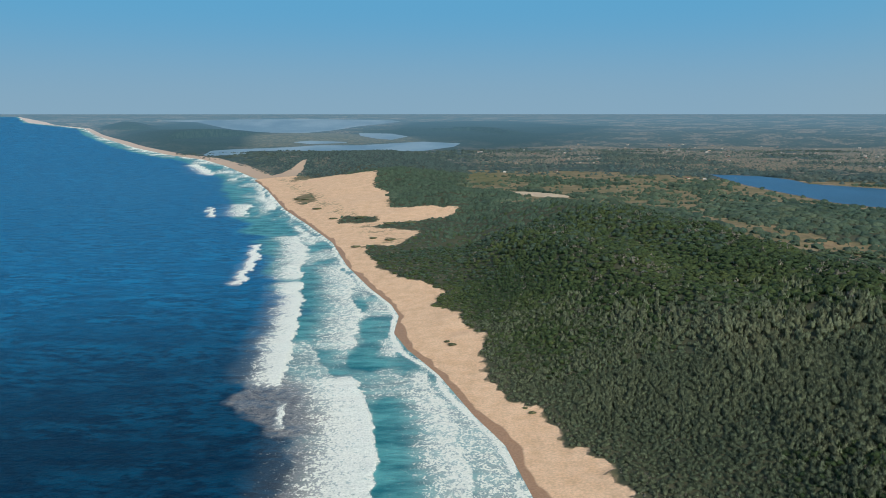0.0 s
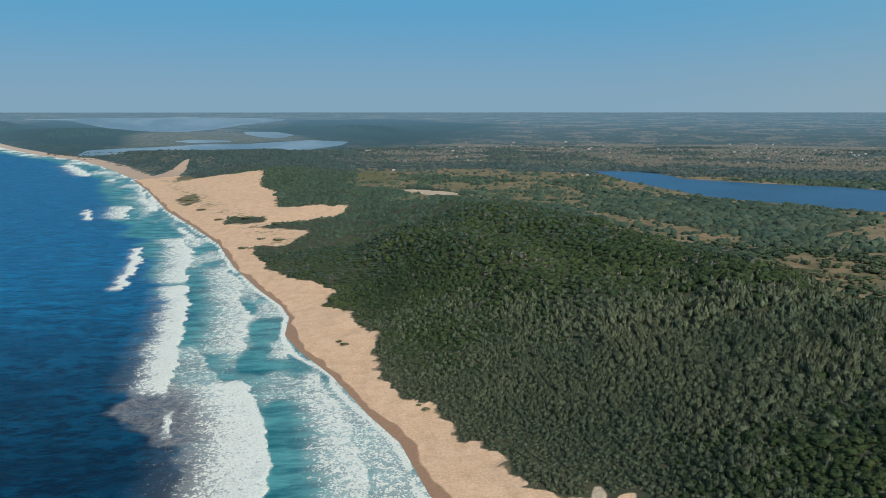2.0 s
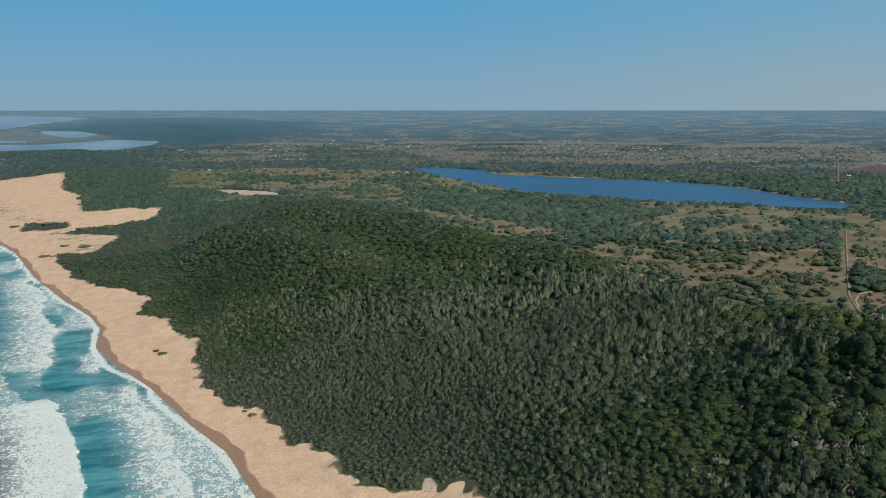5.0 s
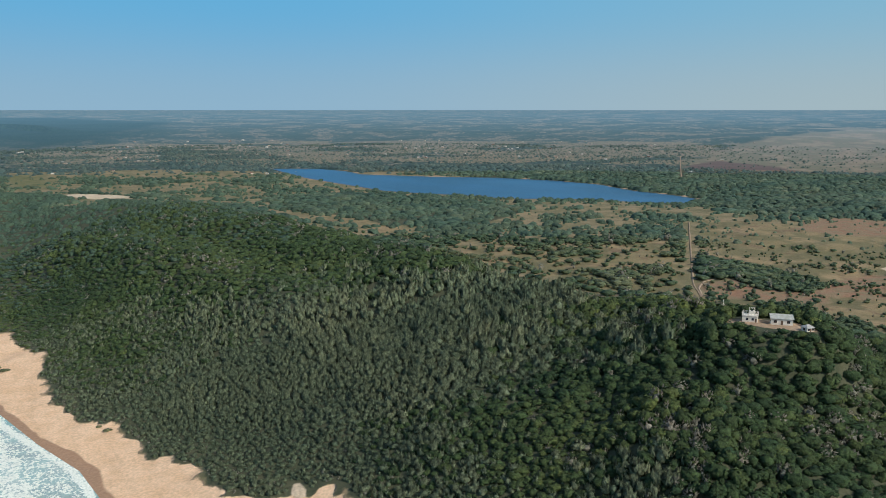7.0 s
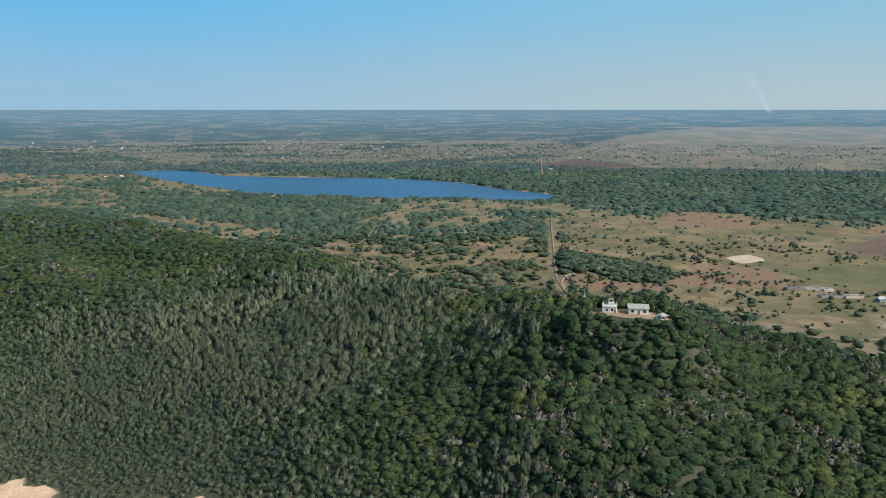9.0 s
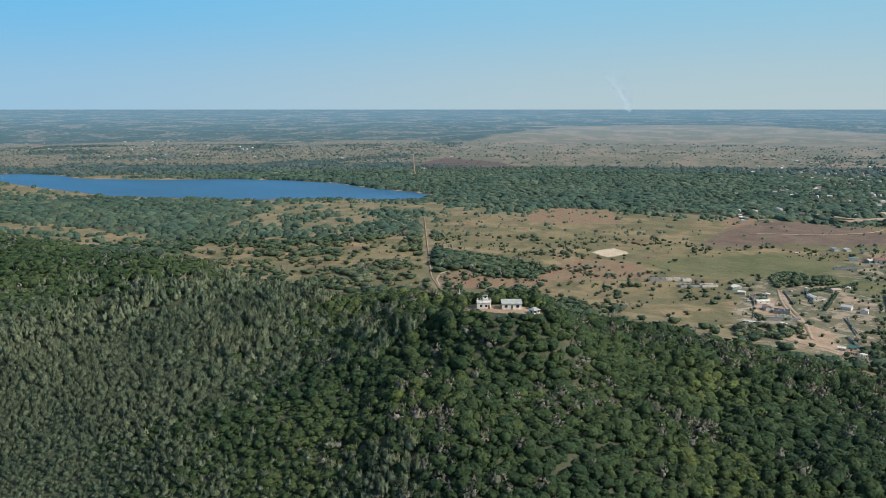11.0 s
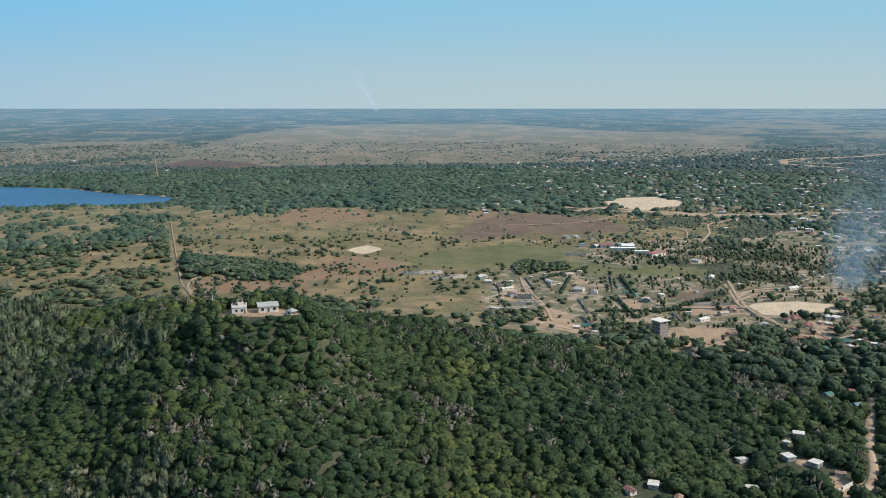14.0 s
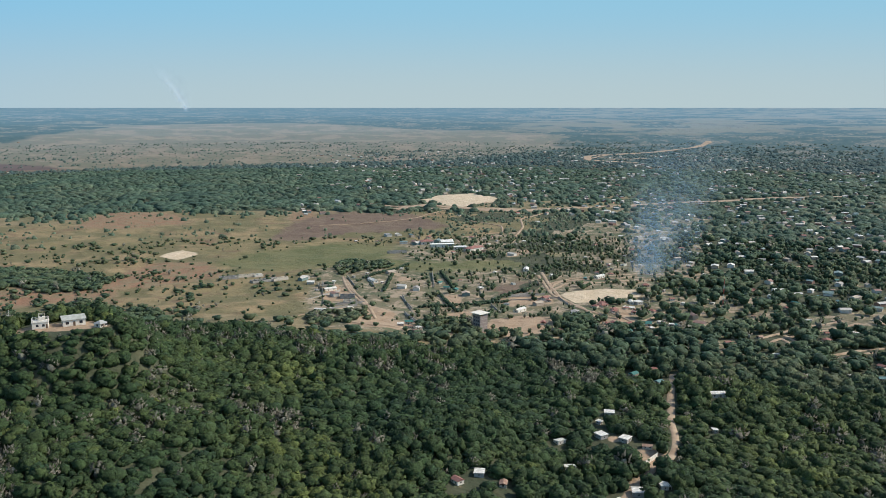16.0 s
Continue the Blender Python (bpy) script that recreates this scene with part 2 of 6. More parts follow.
def plain_material(name, a, b, rough=0.8, scale=0.6, metal=0.0, vary=0.0):
    """Paint, plaster, tin or tile: two tones in weathered patches with a fine grain."""
    g = Net(name)
    n1, n2 = g.noise(scale, 5, 0.6), g.noise(scale * 9, 4, 0.6)
    col = g.mix(g.ramp(n1, 0.35, 0.65), a, b)
    col = g.mix(g.ramp(n2, 0.5, 0.75, 0, 0.25), col, tuple(c * 0.6 for c in a))
    if vary:
        col = g.mix(g.math("MULTIPLY", g.random(), vary), col, tuple(c * 0.55 for c in a))
    g.surf(col, rough, 0.3, g.bump(n2, 0.3, 0.05), metal)
    return g.mat


M_GROUND, M_SEA, M_FAR = ground_material(), sea_material(), distance_material()
M_LAKE = lake_material("lake_water", (0.008, 0.06, 0.12), (0.015, 0.09, 0.18), 0.3)
# lagoon paled: the horizon sky it mirrors is put into the base colour
M_LAGOON = lake_material("lagoon_water", (0.15, 0.25, 0.30), (0.24, 0.34, 0.38), 0.45)
M_BROAD = leaf_material("broad_leaves", [(0.031, 0.062, 0.023), (0.045, 0.079, 0.026), (0.061, 0.094, 0.030), (0.085, 0.114, 0.034), (0.138, 0.167, 0.041)])
M_NEEDLE = leaf_material("casuarina_needles", [(0.102, 0.139, 0.078), (0.145, 0.18, 0.10), (0.188, 0.216, 0.118), (0.24, 0.256, 0.138)], 0.32)
M_GREY = leaf_material("bare_grey_twigs", [(0.17, 0.165, 0.12), (0.225, 0.21, 0.15), (0.26, 0.225, 0.165)], 0.2)
M_SCRUB = leaf_material("scrub_leaves", [(0.05, 0.088, 0.046), (0.068, 0.106, 0.05), (0.096, 0.128, 0.058), (0.14, 0.155, 0.075)])
# far leaves paled and blued: the haze of distance is put into their colour
M_FARWOOD = leaf_material("haze_blued_scrub", [(0.056, 0.098, 0.062), (0.074, 0.116, 0.069), (0.097, 0.134, 0.077), (0.138, 0.162, 0.092)])
M_HAZEWOOD = leaf_material("haze_blued_woods", [(0.058, 0.098, 0.09), (0.074, 0.114, 0.096), (0.096, 0.13, 0.102), (0.13, 0.152, 0.112)])
M_DUNE = leaf_material("dune_creeper", [(0.14, 0.15, 0.065), (0.19, 0.19, 0.085), (0.25, 0.24, 0.11)])
M_BARK = plain_material("bark", (0.11, 0.085, 0.06), (0.17, 0.14, 0.11), 0.9, 1.5)

# ---- plan ----
SHORE = [(320, -900), (180, -300), (120, 0), (75, 200), (38, 355), (30, 415), (15, 460), (-5, 534), (-17, 566), (-28, 594), (-41, 642), (-40, 699), (-49, 742), (-75, 816), (-112, 942), (-150, 1113), (-208, 1285), (-291, 1520), (-407, 1927), (-539, 2336), (-711, 2769), (-902, 3183), (-1143, 3535), (-1563, 4308), (-2098, 5393), (-2787, 6822), (-4209, 9992), (-5995, 13008), (-7932, 16280), (-30000, 60000)]
SAND_EDGE = [(400, -900), (250, -300), (200, 0), (150, 200), (122, 318), (95, 336), (82, 352), (79, 383), (62, 405), (53, 461), (40, 476), (30, 514), (26, 574), (31, 605), (12, 648), (15, 687), (-7, 720), (1, 768), (-13, 809), (-40, 839), (-75, 922), (-91, 1002), (-105, 1071), (-59, 1038), (-26, 1123), (-75, 1179), (-20, 1242), (28, 1333), (-22, 1388), (-90, 1413), (-107, 1685), (-142, 1773), (-157, 2013), (-243, 2084), (-319, 2121), (-370, 2048), (-417, 2606), (-447, 2350), (-465, 2283), (-638, 2693), (-769, 2996), (-850, 3112), (-1037, 3422), (-1214, 3683), (-1873, 5076), (-2538, 6421), (-3046, 7400)]
LAKE = [(706, 2234), (813, 2175), (848, 2058), (839, 1928), (953, 1783), (1076, 1675), (1145, 1545), (1168, 1415), (1136, 1272), (1142, 1154), (1129, 1093), (1059, 1057), (1009, 1085), (979, 1154), (927, 1216), (838, 1265), (797, 1358), (743, 1437), (706, 1511), (691, 1712), (680, 1895)]
LAGOONS = [
    [(-979, 3453), (-1058, 3864), (-997, 4037), (-785, 4283), (-667, 4575), (-455, 4556), (-127, 5176), (102, 4857), (56, 4355), (-95, 3837), (-228, 3736), (-376, 3749), (-478, 3871), (-749, 3895), (-881, 3849), (-824, 3532), (-930, 3360)],
    [(-7253, 20859), (-6829, 23563), (-6325, 27118), (-4914, 30092), (-1388, 23086), (-923, 18814), (-1037, 14155), (-1153, 11613), (-1125, 8542), (-1237, 7345), (-1731, 7601), (-2685, 10367), (-5191, 17901)],
    [(-897, 5040), (-841, 5346), (-580, 5112), (-558, 4914), (-748, 4750)],
    [(-748, 7515), (-440, 7275), (-260, 6353), (-336, 5532), (-457, 5793), (-635, 6548)],
]
FLATS = [(-1281, 5615), (-1284, 6443), (-1187, 7042), (-706, 7097), (-260, 6353), (-145, 5177), (-464, 4640), (-798, 4356), (-936, 4094)]
WOODS = [[(458, 1489), (575, 1425), (669, 1293), (743, 1123), (815, 1130), (664, 1002), (575, 949), (510, 955), (472, 994), (451, 1120), (420, 1175), (411, 1307)], [(644, 3477), (887, 2938), (824, 1879), (1118, 1604), (1318, 1325), (1821, 1338), (2048, 919), (1236, 549), (1097, 658), (1063, 799), (1009, 961), (1064, 1034), (1015, 1135), (1063, 1525), (782, 1912), (696, 2220), (444, 2418)], [(633, 613), (655, 574), (658, 511), (641, 469), (599, 453), (576, 478), (592, 526), (571, 549)]]
THICKS = [[(541, 154), (560, 149), (571, 126), (553, 116), (527, 111), (504, 133), (510, 146)], [(535, 236), (566, 232), (575, 205), (560, 194), (531, 191), (509, 216)], [(740, 297), (781, 299), (786, 255), (760, 244), (714, 278)]]
# bush islands in the open dune sand
ISLANDS = [[(-165, 1309), (-161, 1353), (-105, 1297), (-95, 1249), (-158, 1274)], [(-101, 1212), (-76, 1235), (-58, 1227), (-47, 1245), (-4, 1274), (-12, 1180), (-55, 1166), (-91, 1187)], [(-306, 1703), (-273, 1736), (-237, 1608), (-259, 1550)]]
WOODS += [[(1600, 1437), (2115, 985), (2427, 255), (2285, -548), (1076, -264), (1133, -100), (1497, 58), (1513, 198), (1137, 358), (1140, 480), (1087, 688), (972, 880)], [(-294, 1953), (-395, 2417), (-472, 2317), (-667, 2740), (-573, 3254), (-279, 3119), (-50, 3119), (28, 2583), (65, 2100), (19, 1768), (123, 1580), (135, 1475), (31, 1264), (-21, 1325), (-76, 1341), (-104, 1638), (-147, 1768)], [(484, 2279), (799, 2194), (1058, 2076), (1269, 1954), (1498, 1785), (1682, 1569), (1694, 1324), (1556, 1090), (1468, 953), (1149, 964), (1138, 1263), (1090, 1556), (1000, 1881), (752, 2067), (457, 2152)]]
PLAIN = [(1525, 1534), (2356, 2250), (4177, 3374), (5955, 4229), (6308, 5043), (7513, 3485), (5938, 1647), (4657, 554), (3225, 318), (2358, 637), (1976, 999), (1784, 1199), (1912, 1154), (1599, 1237), (1383, 1364)]
VILLAGE = [(744, 314), (917, 275), (1079, 111), (1369, 26), (1787, -432), (331, -90), (319, 35), (426, 54), (511, 86), (500, 212), (588, 258)]
BURNS = [[(1699, 1687), (1923, 1789), (1874, 1549), (1724, 1326), (1564, 1379), (1499, 1478)], [(877, 432), (1035, 461), (1133, 444), (1192, 416), (1194, 367), (1117, 313), (1070, 272), (1037, 254), (992, 304), (962, 362), (887, 394)], [(695, 133), (724, 106), (683, 91), (658, 118)]]
REDS = [[(963, 748), (1087, 775), (1055, 650), (983, 587), (911, 631), (894, 695)], [(548, 527), (585, 522), (650, 478), (611, 436), (578, 419), (528, 471), (525, 495)], [(633, 468), (718, 483), (738, 424), (680, 375), (614, 414), (601, 442)], [(1040, 484), (1170, 521), (1169, 498), (1088, 455), (1012, 446)]]
MARSHES = [[(723, 415), (792, 417), (850, 378), (894, 356), (893, 303), (892, 272), (803, 256), (793, 220), (820, 171), (883, 99), (818, 91), (763, 158), (743, 201), (760, 268), (741, 305), (707, 354)], [(38, 1998), (63, 2179), (133, 2165), (141, 1819), (75, 1805)]]
DIRTS = [[(624, 259), (638, 239), (616, 231), (607, 252)], [(716, 224), (720, 213), (699, 207), (692, 217)], [(647, 163), (657, 152), (623, 142), (620, 149)], [(660, 109), (670, 91), (643, 85), (633, 104)], [(578, 110), (596, 90), (597, 65), (566, 62), (538, 99)], [(865, 152), (899, 133), (875, 127), (843, 144)], [(523, 192), (540, 169), (512, 162), (506, 182)]] + [[(372, 2), (376, -10), (366, -9), (346, -2), (326, 3), (324, 9), (346, 5)], [(584, 145), (603, 130), (577, 125), (565, 139)], [(581, 111), (577, 93), (545, 84), (529, 97), (534, 108)], [(522, 202), (551, 185), (549, 157), (510, 156), (511, 178)], [(622, 258), (642, 240), (619, 228), (600, 249)], [(650, 166), (653, 152), (610, 143), (608, 151)], [(563, 111), (580, 74), (560, 62), (528, 88), (531, 105)], [(591, 207), (571, 180), (525, 170), (514, 186), (548, 202)], [(647, 119), (674, 80), (645, 72), (626, 106)], [(673, 269), (650, 245), (616, 242), (624, 259)], [(303, 276), (316, 264), (330, 240), (320, 234), (306, 250), (300, 266)]]
PALES = [[(101, 309), (104, 317), (108, 328), (111, 334), (113, 333), (113, 326), (110, 317), (107, 308)], [(1293, 368), (1381, 362), (1434, 314), (1384, 262), (1309, 247), (1234, 276), (1264, 323)], [(676, 71), (701, 43), (708, 15), (687, 10), (665, 31), (652, 57)], [(761, 497), (791, 487), (785, 462), (746, 466)], [(132, 1640), (186, 1650), (236, 1540), (214, 1462), (163, 1495), (128, 1570)]]
TANS = [[(387, 1196), (449, 1147), (509, 989), (500, 942), (426, 900), (364, 948), (363, 1103)], [(399, 754), (503, 812), (562, 741), (706, 708), (494, 491), (437, 522), (454, 599), (425, 657)], [(881, 849), (933, 728), (1068, 703), (1077, 477), (900, 250), (660, 190), (539, 240), (525, 355), (573, 415), (632, 460), (640, 608)], [(933, 689), (1080, 454), (1172, 351), (1196, 124), (1097, 41), (922, 15), (800, -23), (692, 10), (601, 60), (531, 90), (507, 184), (535, 253), (520, 380)]]
# breaker fronts: foam, how far it trails out to sea, height of the front, line of the front
FRONTS = [(1.0, 46, 1.2, [(-58, 529), (-54, 508), (-46, 477), (-38, 440), (-35, 409), (-33, 398), (-32, 369), (-32, 332), (-30, 290), (-22, 230)]), (1.05, 30, 1.8, [(-147, 844), (-126, 749), (-115, 667), (-112, 617), (-106, 560), (-101, 512)]), (0.72, 44, 0.9, [(-112, 946), (-95, 848), (-76, 744), (-67, 701), (-67, 645), (-64, 594)]), (0.74, 34, 0.9, [(-10, 504), (-5, 498), (2, 473), (9, 436), (11, 405), (14, 364), (13, 328), (16, 270)]), (0.72, 22, 0.6, [(-10, 545), (-9, 524), (-10, 502)]), (0.7, 20, 0.5, [(-36, 626), (-33, 602), (-32, 577)]), (0.9, 7, 1.2, [(-93, 475), (-88, 440)]), (0.5, 60, 0.2, [(-100, 620), (-80, 560), (-62, 500)])]
FRONTS += [(0.86, 44, 1.0, [(-198, 1172), (-171, 1028), (-153, 915), (-146, 858)]), (1.05, 15, 1.8, [(-240, 1091), (-223, 992), (-210, 888), (-206, 830)]), (0.85, 50, 1.0, [(-370, 1597), (-326, 1401)]), (0.9, 20, 1.0, [(-354, 1856), (-342, 1729), (-301, 1502)]), (1.0, 14, 1.5, [(-427, 1539), (-376, 1393)]), (0.9, 60, 1.0, [(-831, 2862), (-760, 2710), (-644, 2380)]), (0.85, 20, 0.6, [(-216, 1285), (-164, 1103)]), (0.8, 25, 0.6, [(-432, 2004), (-305, 1502)])]
# far forested headlands and hills: azimuth, half width, distance, spread, height
HEADLANDS = [(-17.0, 4.2, 5600, 0.25, 48), (-12.5, 2.2, 5000, 0.16, 32), (-21.5, 2.5, 9500, 0.15, 70), (1.0, 4.0, 7000, 0.12, 40)]
FARWOODS = [[(-2479, 6020), (-3517, 9555), (-5780, 19188), (-2927, 11477), (-1495, 6732), (-921, 6183), (-1259, 5194), (-872, 3801), (-929, 3208), (-1532, 4227)], [(-664, 6937), (-698, 16431), (1363, 17703), (2093, 9973), (685, 4759), (193, 3801), (51, 4759), (-216, 6020)]]
# the dune ridge: azimuth from the pan's start, distance of the crest, height of the crest
RIDGE = [(-30, 1500, 12), (-6, 1400, 12), (1.4, 1250, 12), (4.5, 1150, 40), (8.5, 1050, 57), (12, 960, 63), (15.7, 860, 60), (19, 770, 60), (23, 690, 59), (28, 600, 62), (33, 530, 58), (39.8, 470, 57), (43.6, 450, 67), (48.2, 430, 69), (53.7, 435, 59.5), (60, 450, 44), (65.8, 455, 36), (71.5, 450, 30), (76.2, 440, 26), (82, 430, 20), (95, 420, 18), (140, 420, 18)]


TRACKS = [(3.0, [(322, 8), (341, 2), (358, -5), (370, -13), (387, -14), (409, -12), (443, -12), (483, -14)]), (3.7, [(769, 100), (707, 85), (646, 65), (622, 46), (610, 26)]), (4.3, [(684, 82), (717, 73), (737, 35), (763, -8), (813, -74), (860, -145)]), (12.0, [(1188, 374), (1242, 336), (1201, 239), (1235, 161), (1315, 50), (1401, -36), (1496, -201), (1540, -373)]), (17.6, [(2353, 48), (2470, 194), (2704, 213), (2921, 43), (3142, -52), (3443, -163), (4039, -227)]), (3.7, [(530, -55), (577, -83), (608, -116), (632, -143)])]
TRACKS += [(3.7, [(575, -85), (532, -100), (551, -123), (563, -144)]), (3.1, [(706, 271), (655, 245), (591, 209), (544, 186)]), (2.5, [(834, 821), (656, 641), (545, 528), (507, 481)]), (2.5, [(512, 485), (536, 513), (560, 530), (578, 533), (587, 529)]), (5.6, [(1998, 2019), (1368, 1376)]), (3.1, [(634, 38), (597, 8), (571, -11)]), (3.1, [(528, 250), (556, 236), (520, 188), (515, 140), (529, 97), (540, 54)]), (3.1, [(900, 250), (960, 230), (1010, 180), (1060, 190), (1100, 240)]), (3.4, [(716, 86), (671, 75), (647, 60), (624, 47), (602, 36)])]
TRACKS += [(3.4, [(716, 86), (737, 73), (762, 44), (788, 13), (785, -11)]), (4.0, [(576, -72), (608, -96), (632, -125), (640, -134)]), (4.0, [(590, -88), (554, -97), (536, -108)]), (4.0, [(544, -107), (563, -131), (574, -147)]), (11.0, [(2488, 131), (2539, 78), (2592, 23)]), (9.0, [(2506, 211), (2799, 148), (3014, -11), (3335, -125), (3792, -221), (4412, -229)]), (3.0, [(559, 33), (585, 16), (618, -2), (639, -14)]), (4.0, [(987, 161), (1055, 162), (1129, 177), (1199, 157)]), (3.1, [(1300, 250), (1180, 300), (1080, 330), (1000, 420)]), (9.0, [(1233, 430), (1206, 339), (1214, 272), (1224, 216), (1252, 145)]), (2.6, [(560, 194), (590, 207), (621, 225), (655, 247), (697, 267)])]


TRACKS = [(w if w > 8 or line[0] == (322, 8) else w * 0.62, line) for w, line in TRACKS] + [(2.2, [(752, 101), (720, 92), (694, 85), (671, 78), (649, 61), (630, 49), (616, 44)]), (2.0, [(678, 81), (704, 83), (722, 81), (732, 70), (748, 44), (758, 26), (776, 13)]), (2.0, [(706, 273), (661, 252), (630, 235), (603, 218), (577, 203)])]


CUTLINES = ((834, 821), (1998, 2019))


def signed(px, py, poly, closed=True):
    """Distance to a polygon's outline, plus inside; for an open line plus on its right."""
    best = np.full(px.shape, 1e18)
    inside = np.zeros(px.shape, bool)
    q = np.array(poly, float)
    ends = np.roll(q, -1, 0) if closed else q[1:]
    for (ax, ay), (bx, by) in zip(q, ends):
        ex, ey = bx - ax, by - ay
        s = np.clip(((px - ax) * ex + (py - ay) * ey) / (ex * ex + ey * ey), 0, 1)
        best = np.minimum(best, (px - ax - s * ex) ** 2 + (py - ay - s * ey) ** 2)
        cross = ((ay > py) != (by > py)) & (px < ex * (py - ay) / (ey if ey else 1e-9) + ax)
        inside ^= cross
    if not closed:
        inside = ~inside
    return np.where(inside, 1, -1) * np.sqrt(best)


def smooth(x, a, b):
    s = np.clip((x - a) / (b - a), 0, 1)
    return s * s * (3 - 2 * s)


def lattice(px, py, cell, seed):
    """Soft noise between 0 and 1 over the plan."""
    x, y = px / cell, py / cell
    ix, iy = np.floor(x).astype(np.int64), np.floor(y).astype(np.int64)
    fx, fy = x - ix, y - iy
    fx, fy = fx * fx * (3 - 2 * fx), fy * fy * (3 - 2 * fy)

    def h(a, b):
        v = (a * 374761393 + b * 668265263 + seed * 974634777) & 0x7FFFFFFF
        v = ((v ^ (v >> 13)) * 1274126177) & 0x7FFFFFFF
        return ((v ^ (v >> 16)) & 0xFFFF) / 65535.0

    return (h(ix, iy) * (1 - fx) + h(ix + 1, iy) * fx) * (1 - fy) + (h(ix, iy + 1) * (1 - fx) + h(ix + 1, iy + 1) * fx) * fy


def rough_noise(px, py, cell, seed):
    return (lattice(px, py, cell, seed) + 0.5 * lattice(px, py, cell / 2.1, seed + 1) + 0.25 * lattice(px, py, cell / 4.3, seed + 2)) / 1.75


def shore_side(px, py):
    q = np.array(SHORE, float)
    d = np.abs(signed(px, py, SHORE, False))
    return np.where(px > np.interp(py, q[:, 1], q[:, 0]), d, -d)


def ridge(px, py):
    az = np.degrees(np.arctan2(px, py))
    q = np.array(RIDGE, float)
    return az, np.hypot(px, py), np.interp(az, q[:, 0], q[:, 1]), np.interp(az, q[:, 0], q[:, 2])


def height(px, py, inland=None, lake=None):
    """Height of the land over the sea."""
    s = shore_side(px, py) if inland is None else inland
    lk = signed(px, py, LAKE) if lake is None else lake
    az, d, dc, zc = ridge(px, py)
    flat = np.interp(s, [-200, -60, 0, 12, 45, 110, 300], [-12, -5, -0.3, 1.2, 4.5, 8, 19])
    u = d / dc
    rise = np.interp(u, [0.0, 0.3, 0.5, 0.75, 0.93, 1.0, 1.06, 1.3, 1.55], [0, 0.1, 0.3, 0.66, 0.94, 1, 0.97, 0.3, 0])
    # towards the dune fields the ridge lies in two folds
    fold = (1 - smooth(az, 16, 27)) * smooth(az, 1, 6)
    uf = u + (rough_noise(px, py, 160, 19) - 0.5) * 0.16
    rise = rise + fold * (0.15 * np.exp(-((uf - 0.74) / 0.07) ** 2) - 0.10 * np.exp(-((uf - 0.87) / 0.06) ** 2))
    z = flat + np.maximum(zc - flat, 0) * rise * smooth(s, 20, 150)
    z += (rough_noise(px, py, 90, 5) - 0.5) * 9 * smooth(s, 60, 160) * np.clip(rise * 1.6, 0.12, 1)
    z += (rough_noise(px, py, 30, 9) - 0.5) * 3.2 * smooth(s, 25, 60)
    z += np.abs(rough_noise(px, py, 16, 10) - 0.5) * 2.4 * smooth(s, 22, 40) * (1 - smooth(s, 120, 200))
    far = smooth(d, 600, 1200)
    z += (rough_noise(px, py, 320, 15) - 0.4) * 10 * far * smooth(s, 150, 500) * smooth(-lk, 30, 300)
    z += np.abs(rough_noise(px * 0.7, py, 75, 18) - 0.5) * 16 * smooth(s, 70, 130) * (1 - smooth(az, -1, 4)) * smooth(d, 900, 1000) * (1 - smooth(d, 1900, 2200))
    z += 20 * smooth(signed(px, py, WOODS[4]), -20, 170) * (0.5 + rough_noise(px, py, 240, 17))
    pad = 1 - smooth(np.hypot(px - 317, py - 252), 16, 46)
    z = z * (1 - pad) + 73.2 * pad
    lg = np.where(d > 2300, most(px, py, LAGOONS), -9e9)
    z = np.where(lg > -700, np.minimum(z, 4 + np.clip(-lg * 0.03, -3, 22)), z)
    return np.where(lk > -220, np.minimum(z, 12 + np.interp(-lk, [-60, 0, 40, 220], [-4, -0.2, 2, 12])), z)


BEND = 2200.0


def bend(px, py, pz):
    """The far country drawn in towards the place, along the lines of sight, so that it ends short of five kilometres."""
    d = np.hypot(px, py)
    t = np.maximum(d - BEND, 0) / 2650
    nd = np.where(d > BEND, BEND + 2650 * t / (1 + t), d)
    k = np.where(d > 1, nd / np.maximum(d, 1e-6), 1)
    return px * k, py * k, EYE - (EYE - pz) * k


def sheet(name, co, faces, material, smooth_faces=True):
    me = bpy.data.meshes.new(name)
    co, faces = np.asarray(co, np.float32), np.asarray(faces, np.int32)
    k = faces.shape[1]
    me.vertices.add(len(co))
    me.vertices.foreach_set("co", co.ravel())
    me.loops.add(faces.size)
    me.loops.foreach_set("vertex_index", faces.ravel())
    me.polygons.add(len(faces))
    me.polygons.foreach_set("loop_start", np.arange(0, faces.size, k, dtype=np.int32))
    if smooth_faces:
        me.polygons.foreach_set("use_smooth", np.ones(len(faces), bool))
    me.update()
    me.materials.append(material)
    return me


def put_attr(me, name, values):
    me.attributes.new(name, "FLOAT", "POINT").data.foreach_set("value", np.asarray(values, np.float32))


def rings(az, dist):
    a, d = np.meshgrid(np.radians(az), dist)
    px, py = (np.sin(a) * d).ravel(), (np.cos(a) * d).ravel()
    n, m = len(az), len(dist)
    i = (np.arange(m - 1)[:, None] * n + np.arange(n - 1)[None, :]).ravel()
    return px, py, np.stack([i, i + 1, i + n + 1, i + n], 1)


def edge(sd, width):
    return np.clip(0.5 + sd / (2 * width), 0, 1)


def most(px, py, polys):
    return np.max([signed(px, py, p) for p in polys], axis=0)


